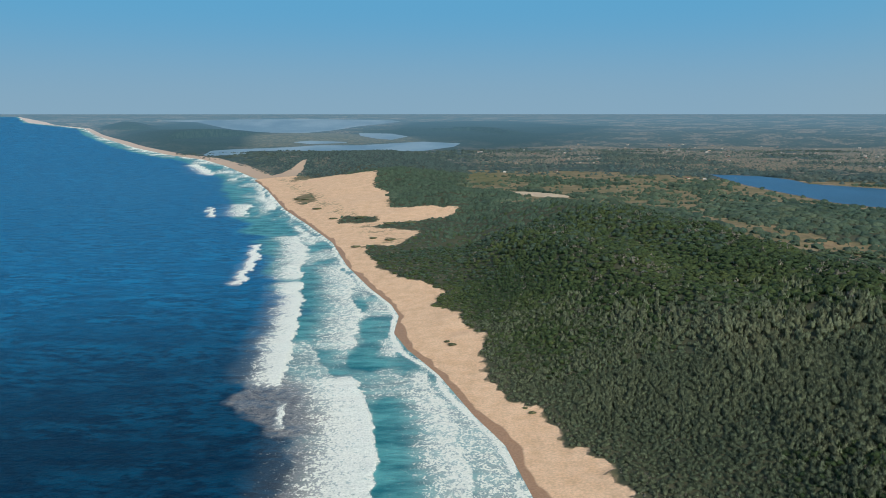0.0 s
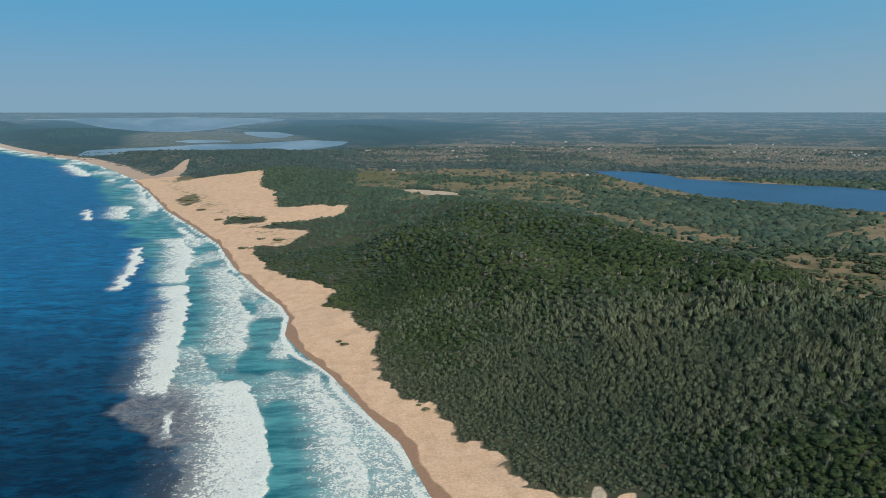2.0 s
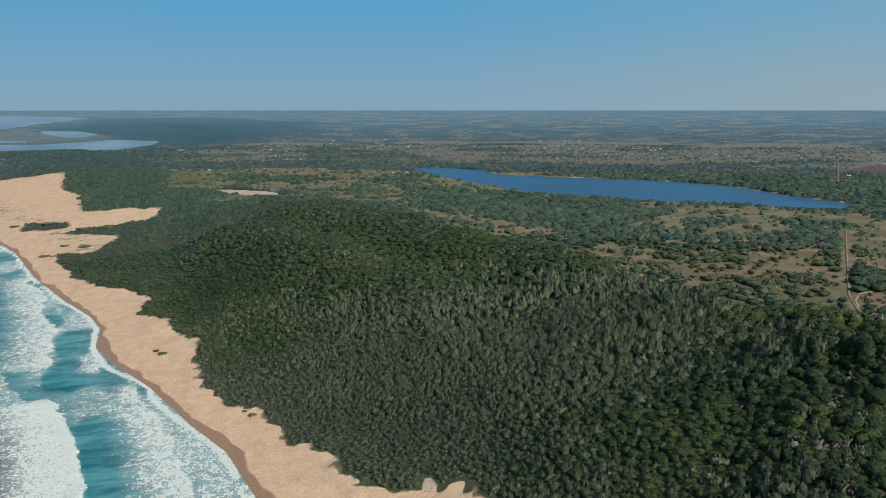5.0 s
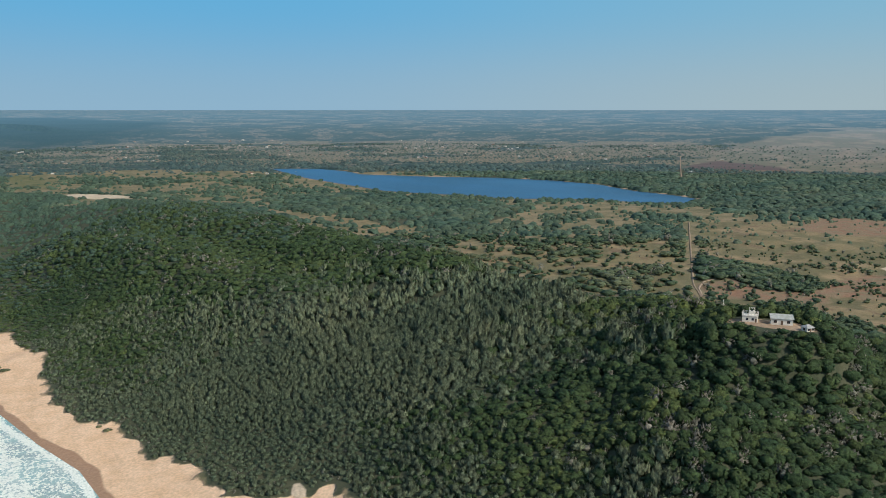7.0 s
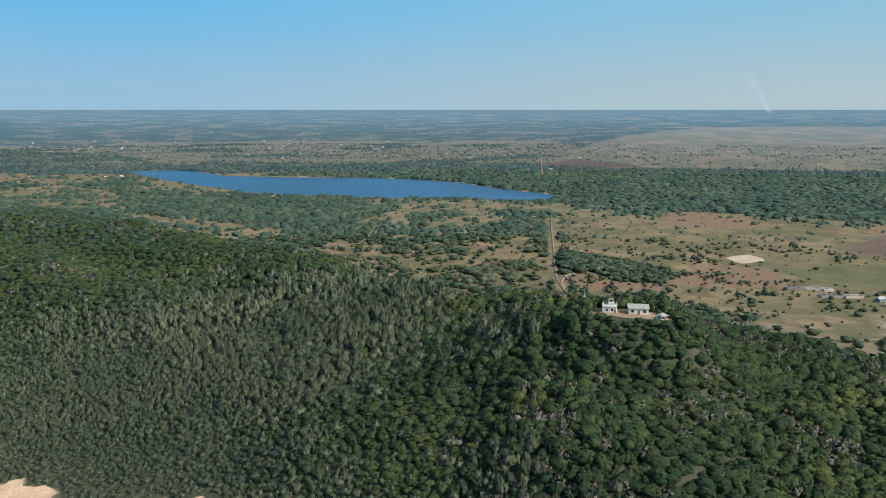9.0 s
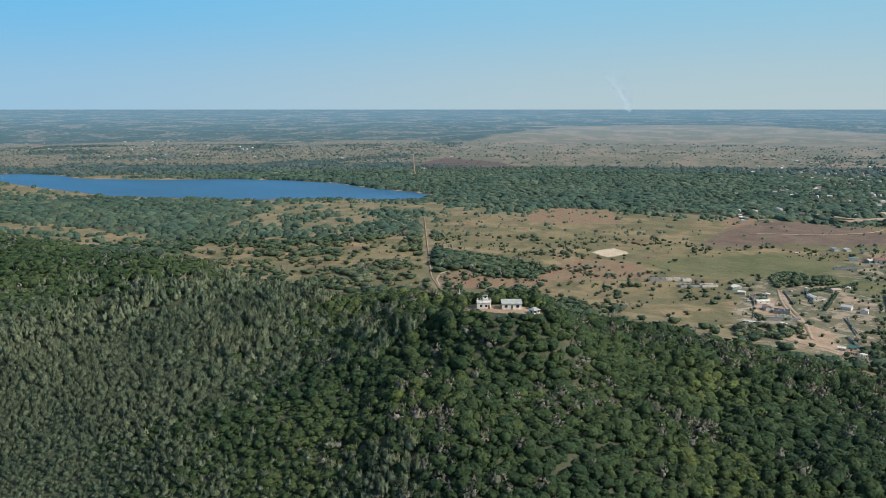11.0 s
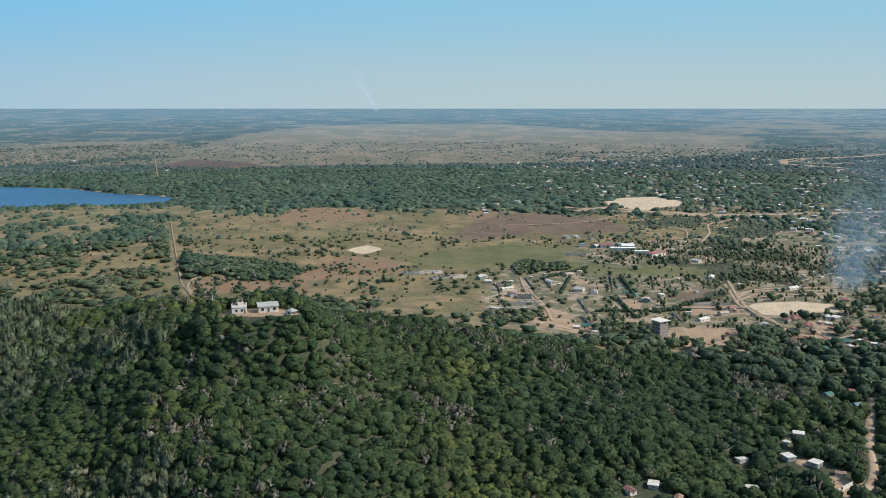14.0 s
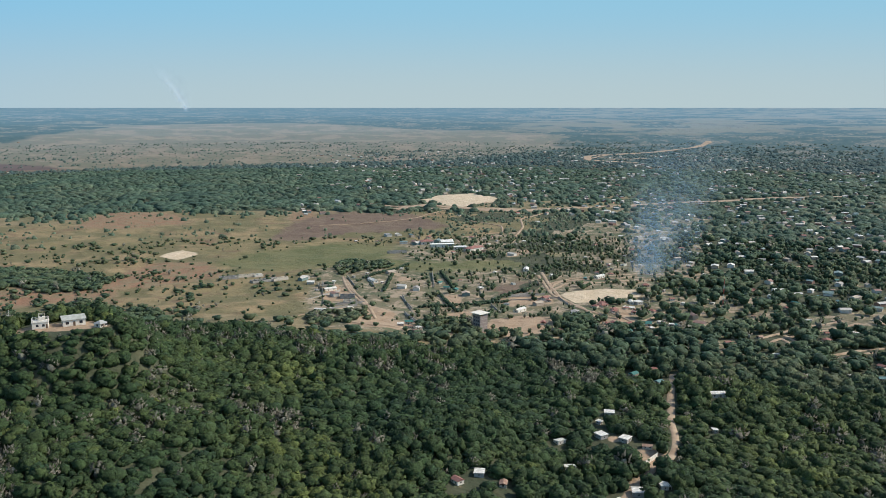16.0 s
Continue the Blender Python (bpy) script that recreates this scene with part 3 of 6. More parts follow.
def forest_side(px, py, s, sand):
    """How far inside the closed dune forest a place is, plus inside."""
    az, d, dc, zc = ridge(px, py)
    back = (1.12 - d / dc) * dc * 0.6 + (rough_noise(px, py, 60, 21) - 0.5) * 40
    f = np.minimum(np.maximum(back, signed(px, py, WOODS[4]) + (rough_noise(px, py, 80, 22) - 0.5) * 50), -sand)
    return np.where(s < 0, -99, f)


def veld_at(x, y):
    """The dry brown country dotted with bushes behind the lake."""
    az, d = np.degrees(np.arctan2(x, y)), np.hypot(x, y)
    return smooth(az, -2, 6) * (1 - smooth(az, 44, 50)) * smooth(d, 2330, 2520) * (1 - smooth(d, 3700, 4600)) * smooth(rough_noise(x, y * 1.6, 260, 27), 0.30, 0.50)


# trodden sandy yards of the homes in the trees: place, radius
YARDS = [(379, 14, 3), (388, 12, 2), (370, 2, 2), (366, 36, 0.5), (309, 71, 0.5), (318, 60, 0.5), (340, -8, 1.5), (330, 4, 1.5), (444, -36, 1), (399, -32, 1), (474, 4, 4), (530, 6, 2), (596, 20, 16), (630, 18, 14), (540, 100, 10), (640, 110, 6), (690, 165, 6)]


def yards_in(px, py):
    return np.max([r - np.hypot(px - x, py - y) for x, y, r in YARDS], axis=0)


def open_sand(px, py):
    """The beach and the dune fields, less the islands of bush in them."""
    return np.minimum(signed(px, py, SHORE[::-1] + SAND_EDGE), -most(px, py, ISLANDS))


def sand_side(px, py):
    """How far inside the open sand a place is; its inland edge is torn by blow-outs."""
    d = open_sand(px, py)
    return np.where(shore_side(px, py) > 20, d + (rough_noise(px, py, 26, 23) - 0.5) * 12 + (rough_noise(px, py, 8, 24) - 0.5) * 10, d)


VIEW = np.concatenate([np.arange(-180, -34, 4.0), np.arange(-34, 108, 0.2), np.arange(108, 181, 4.0)])
NEAR = 170 / np.tan(np.radians(np.arange(48, 3.2, -0.15)))
NEAR = np.concatenate([[0.01, 40, 90], NEAR])
FAR_D = EYE / np.tan(np.radians(np.concatenate([np.linspace(4.4, 0.5, 150), np.linspace(0.48, 0.06, 18), [0.02]])))
LAST = 2260.0
NEAR = np.concatenate([NEAR[NEAR < LAST], [LAST]])

px, py, faces = rings(VIEW, NEAR)
inland, lake_in = shore_side(px, py), signed(px, py, LAKE)
sand_in = sand_side(px, py)
dist = np.hypot(px, py)
soft = np.clip(dist * 0.012, 3, 40)
wz = height(px, py, inland, lake_in)
wood_in = forest_side(px, py, inland, sand_in)
ground_me = sheet("ground", np.stack(bend(px, py, wz), 1), faces, M_GROUND)
for key, sd in (("tan", most(px, py, TANS)), ("plain", signed(px, py, PLAIN)), ("red", most(px, py, REDS)), ("burn", most(px, py, BURNS)), ("marsh", most(px, py, MARSHES)), ("pale", most(px, py, PALES)), ("dirt", np.maximum(np.maximum(most(px, py, DIRTS), yards_in(px, py)), 6 - np.abs(lake_in + 6))), ("sand", sand_in), ("village", signed(px, py, VILLAGE)), ("forest", np.maximum(np.maximum(wood_in, most(px, py, WOODS)), (rough_noise(px, py, 130, 63) * 0.55 + rough_noise(px, py, 35, 65) * 0.45 - 0.45) * 400 - 160 * (1 - smooth(np.degrees(np.arctan2(px, py)), 68, 84)) - 99 * (dist < 430)))):
    put_attr(ground_me, key, edge(sd, soft * (3 if key in ("tan", "plain", "red", "burn", "village", "marsh") else 0.8 if key in ("pale", "dirt") else 1.2)))
put_attr(ground_me, "wet", np.where(dist < 2500, edge(8.5 + (rough_noise(px, py, 34, 25) - 0.5) * 13 - inland, 4), 0))
put_attr(ground_me, "tuft", smooth(inland, 45, 62) * smooth(py, 820, 960) * (1 - smooth(inland, 78, 105)))
ground = tagged(new("ground", ground_me), "coastal ground of sand, scrub, dry grass and red earth", "ground", kind="structure")

px, py, faces = rings(np.concatenate([np.arange(-34, 4, 0.12), np.arange(4, 108, 0.4)]), FAR_D)
inl = shore_side(px, py)
sd_plain = signed(px, py, PLAIN)
d = np.hypot(px, py)
relief = (rough_noise(px, py, 900, 31) - 0.45) * 30 * smooth(d, 3100, 5000)
faz, fd = np.degrees(np.arctan2(px, py)), d
headland = np.zeros(len(px))
for a0, aw, d0, dw, tall in HEADLANDS:
    headland = np.maximum(headland, tall * np.exp(-((faz - a0) / aw) ** 4 - (np.log(fd / d0) / dw) ** 4)) * (0.8 + 0.4 * rough_noise(px, py, 700, 33)) ** 0.3
headland *= smooth(inl, 40, 400)
lag = most(px, py, LAGOONS)
far_z = np.clip(inl * 0.05, -15, 20) + np.maximum(relief, -6) * smooth(inl, 100, 600) + headland
far_z = np.where(lag > -700, np.minimum(far_z, 4 + np.clip(-lag * 0.03, -3, 22)), far_z)
meet = smooth(d, 3000, 4300)
far_z = (height(px, py, inl) - 1.5 * (1 - smooth(d, 2250, 2400))) * (1 - meet) + far_z * meet
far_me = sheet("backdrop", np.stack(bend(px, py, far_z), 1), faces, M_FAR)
open_land = 0.55 * smooth(faz, 66, 84) * smooth(d, 3300, 5000) * smooth(rough_noise(px * 0.4, py, 500, 35), 0.25, 0.5)
put_attr(far_me, "plain", np.maximum(edge(sd_plain, 300), open_land))
put_attr(far_me, "burn", edge(most(px, py, BURNS[:1]), 60))
put_attr(far_me, "veld", veld_at(px, py))
put_attr(far_me, "flats", edge(signed(px, py, FLATS), 60))
put_attr(far_me, "sand", np.maximum(edge(signed(px, py, SHORE[::-1] + SAND_EDGE), 12), edge(30 - np.abs(inl - 25), 15) * (inl > -5)))
put_attr(far_me, "hill", np.maximum(smooth(headland, 4, 20), edge(most(px, py, FARWOODS), 250)))
put_attr(far_me, "haze_glow", smooth(np.log(d), np.log(1700), np.log(26000)) ** 0.75)
far_me.attributes.new("bands", "FLOAT_VECTOR", "POINT").data.foreach_set("vector", np.stack([np.degrees(np.arctan2(px, py)) * 0.5, np.log(d) * 9, px * 0], 1).astype(np.float32).ravel())
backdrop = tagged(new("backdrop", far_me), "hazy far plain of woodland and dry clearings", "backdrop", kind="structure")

# ---- water ----
sea_az = np.concatenate([np.arange(-110, -34, 3.0), np.arange(-34, 30, 0.17)])
FAR_SEA = FAR_D[FAR_D < 60000]
sea_d = np.concatenate([[60, 150, 220], EYE / np.tan(np.radians(np.arange(33, 3.2, -0.09))), FAR_SEA[FAR_SEA > 3100]])
px, py, faces = rings(sea_az, sea_d)
s = shore_side(px, py)
keep = (s[faces] < (30 + 0.01 * np.hypot(px, py))[faces]).all(1)
faces = faces[keep]
used = np.unique(faces)
back = np.zeros(len(px), np.int64)
back[used] = np.arange(len(used))
px, py, s, faces = px[used], py[used], s[used], back[faces]
d = np.hypot(px, py)
foam = np.zeros(len(px))
lift = (rough_noise(px, py * 0.4, 40, 49) - 0.5) * 0.9
ragged = (rough_noise(px, py, 14, 43) - 0.5) * 9 + (rough_noise(px, py, 70, 44) - 0.5) * 7
for dense, trail, tall, line in FRONTS:
    q = np.array(sorted(line, key=lambda p: p[1]), float)
    out = np.interp(py, q[:, 1], q[:, 0]) + ragged * np.clip(d / 500, 0.5, 2.5) - px
    span = smooth(py, q[0, 1] - 15, q[0, 1] + 12) * (1 - smooth(py, q[-1, 1] - 12, q[-1, 1] + 15))
    veil = smooth(out, -1.0, 1.0) * (1 - 0.75 * smooth(out, trail * 0.25, trail * 1.05)) * (1 - smooth(out, trail * 1.0, trail * 1.8)) * span
    foam = np.maximum(foam, dense * veil * (0.8 + 0.3 * np.exp(-np.maximum(out, 0) / 6)))
    lift = lift + tall * smooth(out, -2.0, 2.0) * np.exp(-np.maximum(out, 0) / 9) * span * (d < 2200)
wob = (rough_noise(px, py, 45, 41) - 0.5)
swash = np.exp(-((s + 0.5 + wob * 8) / 2.4) ** 2) * 1.1 * smooth(rough_noise(px, py, 22, 46), 0.18, 0.36)
lace = edge(s + 62 + wob * 40, 22) * (0.10 + 0.32 * smooth(rough_noise(px * 1.3, py * 0.6, 34, 48), 0.40, 0.64)) + 0.12 * edge(s + 22 + wob * 20, 12)
swash = np.maximum(swash, lace)
far_surf = smooth(d, 1700, 2300) * edge(s + 70 + 60 * wob, 30) * smooth(rough_noise(px * 1.6, py * 0.5, 90, 45), 0.5, 0.66) * 0.75
stirred = edge(signed(px, py, [(-134, 476), (-121, 466), (-102, 438), (-90, 414), (-80, 392), (-76, 355), (-62, 250), (-30, 250), (-40, 440), (-80, 540), (-122, 530)]) - 6 + (rough_noise(px, py, 22, 51) - 0.5) * 34, 4)
foam = np.clip(np.maximum(np.maximum(np.maximum(foam, swash), far_surf), 0.13 * stirred), 0, 1)
lift = lift + foam * 0.5 * rough_noise(px, py, 10, 47)
lift *= smooth(-s, -2, 30) * (d < 2000)
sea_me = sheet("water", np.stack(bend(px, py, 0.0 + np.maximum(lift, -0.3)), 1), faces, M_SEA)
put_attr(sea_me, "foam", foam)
put_attr(sea_me, "sky_sheen", smooth(py - 0.3 * s, 430, 980))
put_attr(sea_me, "stir", 0.8 * stirred)
put_attr(sea_me, "shallow", edge(s + 88 + wob * 50, 20))
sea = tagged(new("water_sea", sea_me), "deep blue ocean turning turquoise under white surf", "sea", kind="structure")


def water_sheet(name, poly, z, material, label, step=40):
    """A still water surface that fills a polygon."""
    bm = bmesh.new()
    q = np.array(poly, float)
    pts = []
    for a, b in zip(q, np.roll(q, -1, 0)):
        k = max(2, int(np.hypot(*(b - a)) / step))
        pts += [a + (b - a) * i / k for i in range(k)]
    pts = np.array(pts)
    bx, by, bz = bend(pts[:, 0], pts[:, 1], np.full(len(pts), z))
    f = bm.faces.new([bm.verts.new(p) for p in zip(bx, by, bz)])
    bmesh.ops.triangulate(bm, faces=[f])
    bmesh.ops.recalc_face_normals(bm, faces=bm.faces)
    me = bpy.data.meshes.new(name)
    bm.to_mesh(me)
    bm.free()
    me.materials.append(material)
    return tagged(new(name, me), label, "water", kind="structure")


water_sheet("water_lake", LAKE, 12.0, M_LAKE, "long still lake of deep blue water behind the dunes")
for poly in LAGOONS:
    water_sheet("water_lagoon", poly, 4.0, M_LAGOON, "pale lagoon far along the coast, reflected sky in its colour", 300)

# ---- trees ----
G = (1 + 5 ** 0.5) / 2
ICO = np.array([(-1, G, 0), (1, G, 0), (-1, -G, 0), (1, -G, 0), (0, -1, G), (0, 1, G), (0, -1, -G), (0, 1, -G), (G, 0, -1), (G, 0, 1), (-G, 0, -1), (-G, 0, 1)]) / 1.902
ICO_F = np.array([(0, 11, 5), (0, 5, 1), (0, 1, 7), (0, 7, 10), (0, 10, 11), (1, 5, 9), (5, 11, 4), (11, 10, 2), (10, 7, 6), (7, 1, 8), (3, 9, 4), (3, 4, 2), (3, 2, 6), (3, 6, 8), (3, 8, 9), (4, 9, 5), (2, 4, 11), (6, 2, 10), (8, 6, 7), (9, 8, 1)])


def split_ball(co, tri):
    """Each triangle of a ball in four."""
    co, seen, out = [tuple(c) for c in co], {}, []

    def mid(a, b):
        k = (min(a, b), max(a, b))
        if k not in seen:
            m = np.array(co[a]) + np.array(co[b])
            co.append(tuple(m / np.linalg.norm(m)))
            seen[k] = len(co) - 1
        return seen[k]

    for a, b, c in tri:
        d, e, f = mid(a, b), mid(b, c), mid(c, a)
        out += [(a, d, f), (d, b, e), (f, e, c), (d, e, f)]
    return np.array(co), np.array(out)


BALL, BALL_F = split_ball(ICO, ICO_F)


def facing(co, tri):
    """Normals of a closed mesh at its corners."""
    n = np.cross(co[tri[:, 1]] - co[tri[:, 0]], co[tri[:, 2]] - co[tri[:, 0]])
    out = np.zeros(co.shape)
    for k in range(3):
        np.add.at(out, tri[:, k], n)
    return out / (np.linalg.norm(out, axis=1)[:, None] + 1e-9)


def dome_proto(rng, rows):
    """A low bush crown seen from afar: a dented dome of one or two rings."""
    ring = np.arange(5) * 2 * np.pi / 5
    co = [(0.0, 0.0, 0.86)]
    for r, z in ((0.36, 0.58), (0.5, 0.0)) if rows == 2 else ((0.5, 0.0),):
        a = ring + rng.uniform(-0.45, 0.45, 5)
        k = r * rng.uniform(0.7, 1.3, 5)
        co += [(math.cos(b) * q, math.sin(b) * q, z * h) for b, q, h in zip(a, k, rng.uniform(0.75, 1.25, 5))]
    tri = [(0, 1 + i, 1 + (i + 1) % 5) for i in range(5)]
    if rows == 2:
        for i in range(5):
            j = (i + 1) % 5
            tri += [(1 + i, 6 + i, 6 + j), (1 + i, 6 + j, 1 + j)]
    co, tri = np.array(co), np.array(tri)
    nor = co * np.array([1.6, 1.6, 0.9]) + np.array([0, 0, 0.25])
    return co, tri, nor / np.linalg.norm(nor, axis=1)[:, None]


def clump_proto(rng, sprays, kind):
    """A crown about one unit wide and one unit high: a heart of swelling boughs, and small pointed sprays of leaves all over it."""
    ball, tri = (BALL, BALL_F) if sprays >= 60 else (ICO, ICO_F)
    lobes = rng.normal(size=(7, 3)) + np.array([0, 0, 0.5])
    lobes /= np.linalg.norm(lobes, axis=1)[:, None]

    def reach(v):
        near = (v @ lobes.T).max(1)
        return 0.80 + 0.24 * smooth(near, 0.55, 0.98)

    squash = np.array([rng.uniform(0.85, 1.2), rng.uniform(0.85, 1.2), 1])
    heart = ball * (reach(ball) * rng.uniform(0.78, 1.08, len(ball)))[:, None] * squash
    if kind == "needle":
        heart = np.stack([heart[:, 0] * 0.36 * (1 - 0.3 * heart[:, 2]), heart[:, 1] * 0.36 * (1 - 0.3 * heart[:, 2]), 0.40 + heart[:, 2] * 0.40], 1)
    else:
        heart = heart * np.array([0.46, 0.46, 0.42]) + np.array([0, 0, 0.42])
    if kind == "grey":
        heart = heart * np.array([0.6, 0.6, 0.8])
    hn = facing(heart, tri)
    k = sprays
    if k == 0:
        return heart, tri, hn
    v = rng.normal(size=(k, 3))
    v[:, 2] = np.where(v[:, 2] < -0.1 * np.linalg.norm(v, axis=1), -v[:, 2], v[:, 2])
    v /= np.linalg.norm(v, axis=1)[:, None]
    r = reach(v)[:, None] * rng.uniform(0.78, 1.02, (k, 1))
    up = np.array([0, 0, 1.0])
    if kind == "needle":
        c = v * r * squash
        c = np.stack([c[:, 0] * 0.40 * (1 - 0.3 * c[:, 2]), c[:, 1] * 0.40 * (1 - 0.3 * c[:, 2]), 0.40 + c[:, 2] * 0.40], 1)
        way, wide, long = v * 0.3 + up, rng.uniform(0.055, 0.10, k), rng.uniform(0.16, 0.36, k)
    else:
        c = v * r * squash * np.array([0.46, 0.46, 0.42]) + np.array([0, 0, 0.42])
        way, wide, long = v + up * 0.25, rng.uniform(0.09, 0.17, k), rng.uniform(0.06, 0.15, k)
    if kind == "grey":
        wide, long = wide * 0.5, long * 1.3
    if sprays < 12:
        wide, long = wide * 1.6, long * 1.3
    way = way + rng.normal(size=(k, 3)) * 0.3
    way /= np.linalg.norm(way, axis=1)[:, None]
    e1 = np.cross(way, rng.normal(size=(k, 3)))
    e1 /= np.linalg.norm(e1, axis=1)[:, None]
    e2 = np.cross(way, e1)
    tips = [c + way * long[:, None]]
    for a in (0.0, 2.1, 4.2):
        q = (wide * rng.uniform(0.7, 1.3, k))[:, None]
        tips.append(c + (e1 * math.cos(a) + e2 * math.sin(a)) * q - way * 0.02)
    shape = np.stack(tips, 1)
    nor = (shape - c[:, None, :]) / 0.16 * 0.55 + v[:, None, :] * 0.75 + up * 0.12
    co, nor = shape.reshape(-1, 3), nor.reshape(-1, 3)
    nor = nor / (np.linalg.norm(nor, axis=1)[:, None] + 1e-9)
    leaves = (np.array([(0, 1, 2), (0, 2, 3), (0, 3, 1)])[None] + (np.arange(k) * 4)[:, None, None]).reshape(-1, 3)
    return np.concatenate([co, heart]), np.concatenate([leaves, tri + len(co)]), np.concatenate([nor, hn])


def soft_normals(me, nor):
    """Foliage catches the light as one crown."""
    me.attributes.new("custom_normal", "FLOAT_VECTOR", "POINT").data.foreach_set("vector", np.asarray(nor, np.float32).ravel())


def grove(name, place, size, tall, tint, quads, kind, material, label, category, seed):
    """Many trees as one growth."""
    rng = np.random.default_rng(seed)
    protos = [dome_proto(rng, -quads) if quads < 0 else clump_proto(rng, quads, kind) for _ in range(7)]
    which = rng.integers(0, 7, len(place))
    turn = rng.uniform(0, 2 * np.pi, len(place))
    out, tin, tris, nors, base = [], [], [], [], 0
    for k, (p, f, n) in enumerate(protos):
        i = np.nonzero(which == k)[0]
        if not len(i):
            continue
        ca, sa = np.cos(turn[i])[:, None], np.sin(turn[i])[:, None]
        x = (p[None, :, 0] * ca - p[None, :, 1] * sa) * size[i][:, None] + place[i, 0][:, None]
        y = (p[None, :, 0] * sa + p[None, :, 1] * ca) * size[i][:, None] + place[i, 1][:, None]
        z = p[None, :, 2] * tall[i][:, None] + place[i, 2][:, None]
        x, y, z = bend(x, y, z)
        out.append(np.stack([x, y, z], -1).reshape(-1, 3))
        nors.append(np.stack([n[None, :, 0] * ca - n[None, :, 1] * sa, n[None, :, 0] * sa + n[None, :, 1] * ca, n[None, :, 2] + 0 * ca], -1).reshape(-1, 3))
        tin.append(np.repeat(tint[i], len(p)))
        tris.append((f[None] + (base + np.arange(len(i)) * len(p))[:, None, None]).reshape(-1, 3))
        base += len(i) * len(p)
    me = sheet(name, np.concatenate(out), np.concatenate(tris), material, True)
    soft_normals(me, np.concatenate(nors))
    put_attr(me, "tint", np.concatenate(tin))
    return tagged(new(name, me), label, category, kind="stuff")


def scatter(seed, d0, d1, step, loose=0.9, az0=-20.0, az1=106.0):
    rng = np.random.default_rng(seed)
    # even spread: jittered lattice over the plan
    g = np.arange(-d1, d1 + step, step)
    x, y = np.meshgrid(g, g)
    x = (x + rng.uniform(-0.5, 0.5, x.shape) * step * loose).ravel()
    y = (y + rng.uniform(-0.5, 0.5, y.shape) * step * loose).ravel()
    d, az = np.hypot(x, y), np.degrees(np.arctan2(x, y))
    k = (d > d0) & (d < d1) & (az > az0) & (az < az1)
    return x[k], y[k], rng


# plan place, kind of house
HOUSES = [(864, 242, 8), (883, 229, 1), (865, 209, 6), (876, 194, 8), (686, 275, 0), (652, 266, 6), (708, 263, 9), (691, 238, 0), (675, 232, 5), (758, 235, 0), (712, 163, 1), (688, 168, 3), (753, 196, 9), (783, 112, 6), (751, 137, 2), (750, 87, 0), (709, 116, 0), (656, 82, 8), (635, 112, 2), (609, 98, 0), (565, 237, 0), (571, 226, 9), (526, 161, 0), (515, 150, 8), (591, 198, 3), (640, 36, 1), (624, 25, 8), (639, 14, 0), (657, 10, 2), (638, -1, 1)]
HOUSES += [(589, 30, 1), (592, 14, 8), (584, -1, 0), (598, -10, 5), (677, -16, 8), (731, -81, 1), (705, -94, 0), (684, -108, 0), (710, -130, 4), (699, -146, 4)]
HOUSES += [(646, 36, 8), (629, 27, 1), (637, 18, 1), (633, 10, 8), (636, -2, 1), (591, 25, 8), (594, 14, 1), (593, 3, 3), (602, -7, 2), (598, -15, 2), (696, -50, 8), (734, -82, 8), (711, -93, 0), (690, -109, 3), (712, -129, 4), (701, -143, 4), (906, -39, 0), (863, -53, 0), (852, -37, 2), (802, -61, 0), (888, -88, 6), (1075, -188, 6), (793, 112, 6), (768, 116, 0), (723, 161, 8), (662, 82, 8), (751, 88, 0), (779, 50, 8), (773, 37, 1), (634, -89, 5)]
HOUSES += [(597, -116, 8), (601, -133, 2), (646, -63, 5), (636, -73, 5), (662, -25, 0), (536, -77, 0)]
HOUSES += [(884, 240, 6), (876, 220, 6), (898, 218, 6), (915, 230, 8), (905, 205, 0), (690, 330, 9), (628, -66, 5), (634, -110, 0), (578, -112, 1), (599, -133, 2), (643, -158, 7), (534, -76, 9), (596, -18, 3), (532, 8, 3), (558, -3, 5), (568, 14, 3), (478, 8, 3), (489, -3, 1), (467, -6, 4), (577, -71, 5), (525, -133, 8), (498, -112, 0), (498, -127, 4), (540, -121, 9), (798, -61, 6), (787, -46, 2), (835, -34, 2), (903, -41, 6), (877, -86, 0), (851, -146, 8)]
HOUSES += [(793, -158, 3), (810, 41, 8), (493, -45, 0), (410, 18, 2), (397, 22, 9), (379, 20, 2), (378, 9, 2), (374, -1, 5), (370, 38, 0), (346, 31, 0), (312, 73, 8), (322, 66, 2), (317, 55, 5), (340, -8, 0), (331, 2, 2), (322, 9, 9), (448, -37, 6), (402, -32, 9)]
HOUSES = [h for h in HOUSES if math.hypot(h[0] - 892, h[1] - 220) > 42 and not (550 < math.hypot(h[0], h[1]) < 960 and 55 < math.degrees(math.atan2(h[0], h[1])) < 82)]
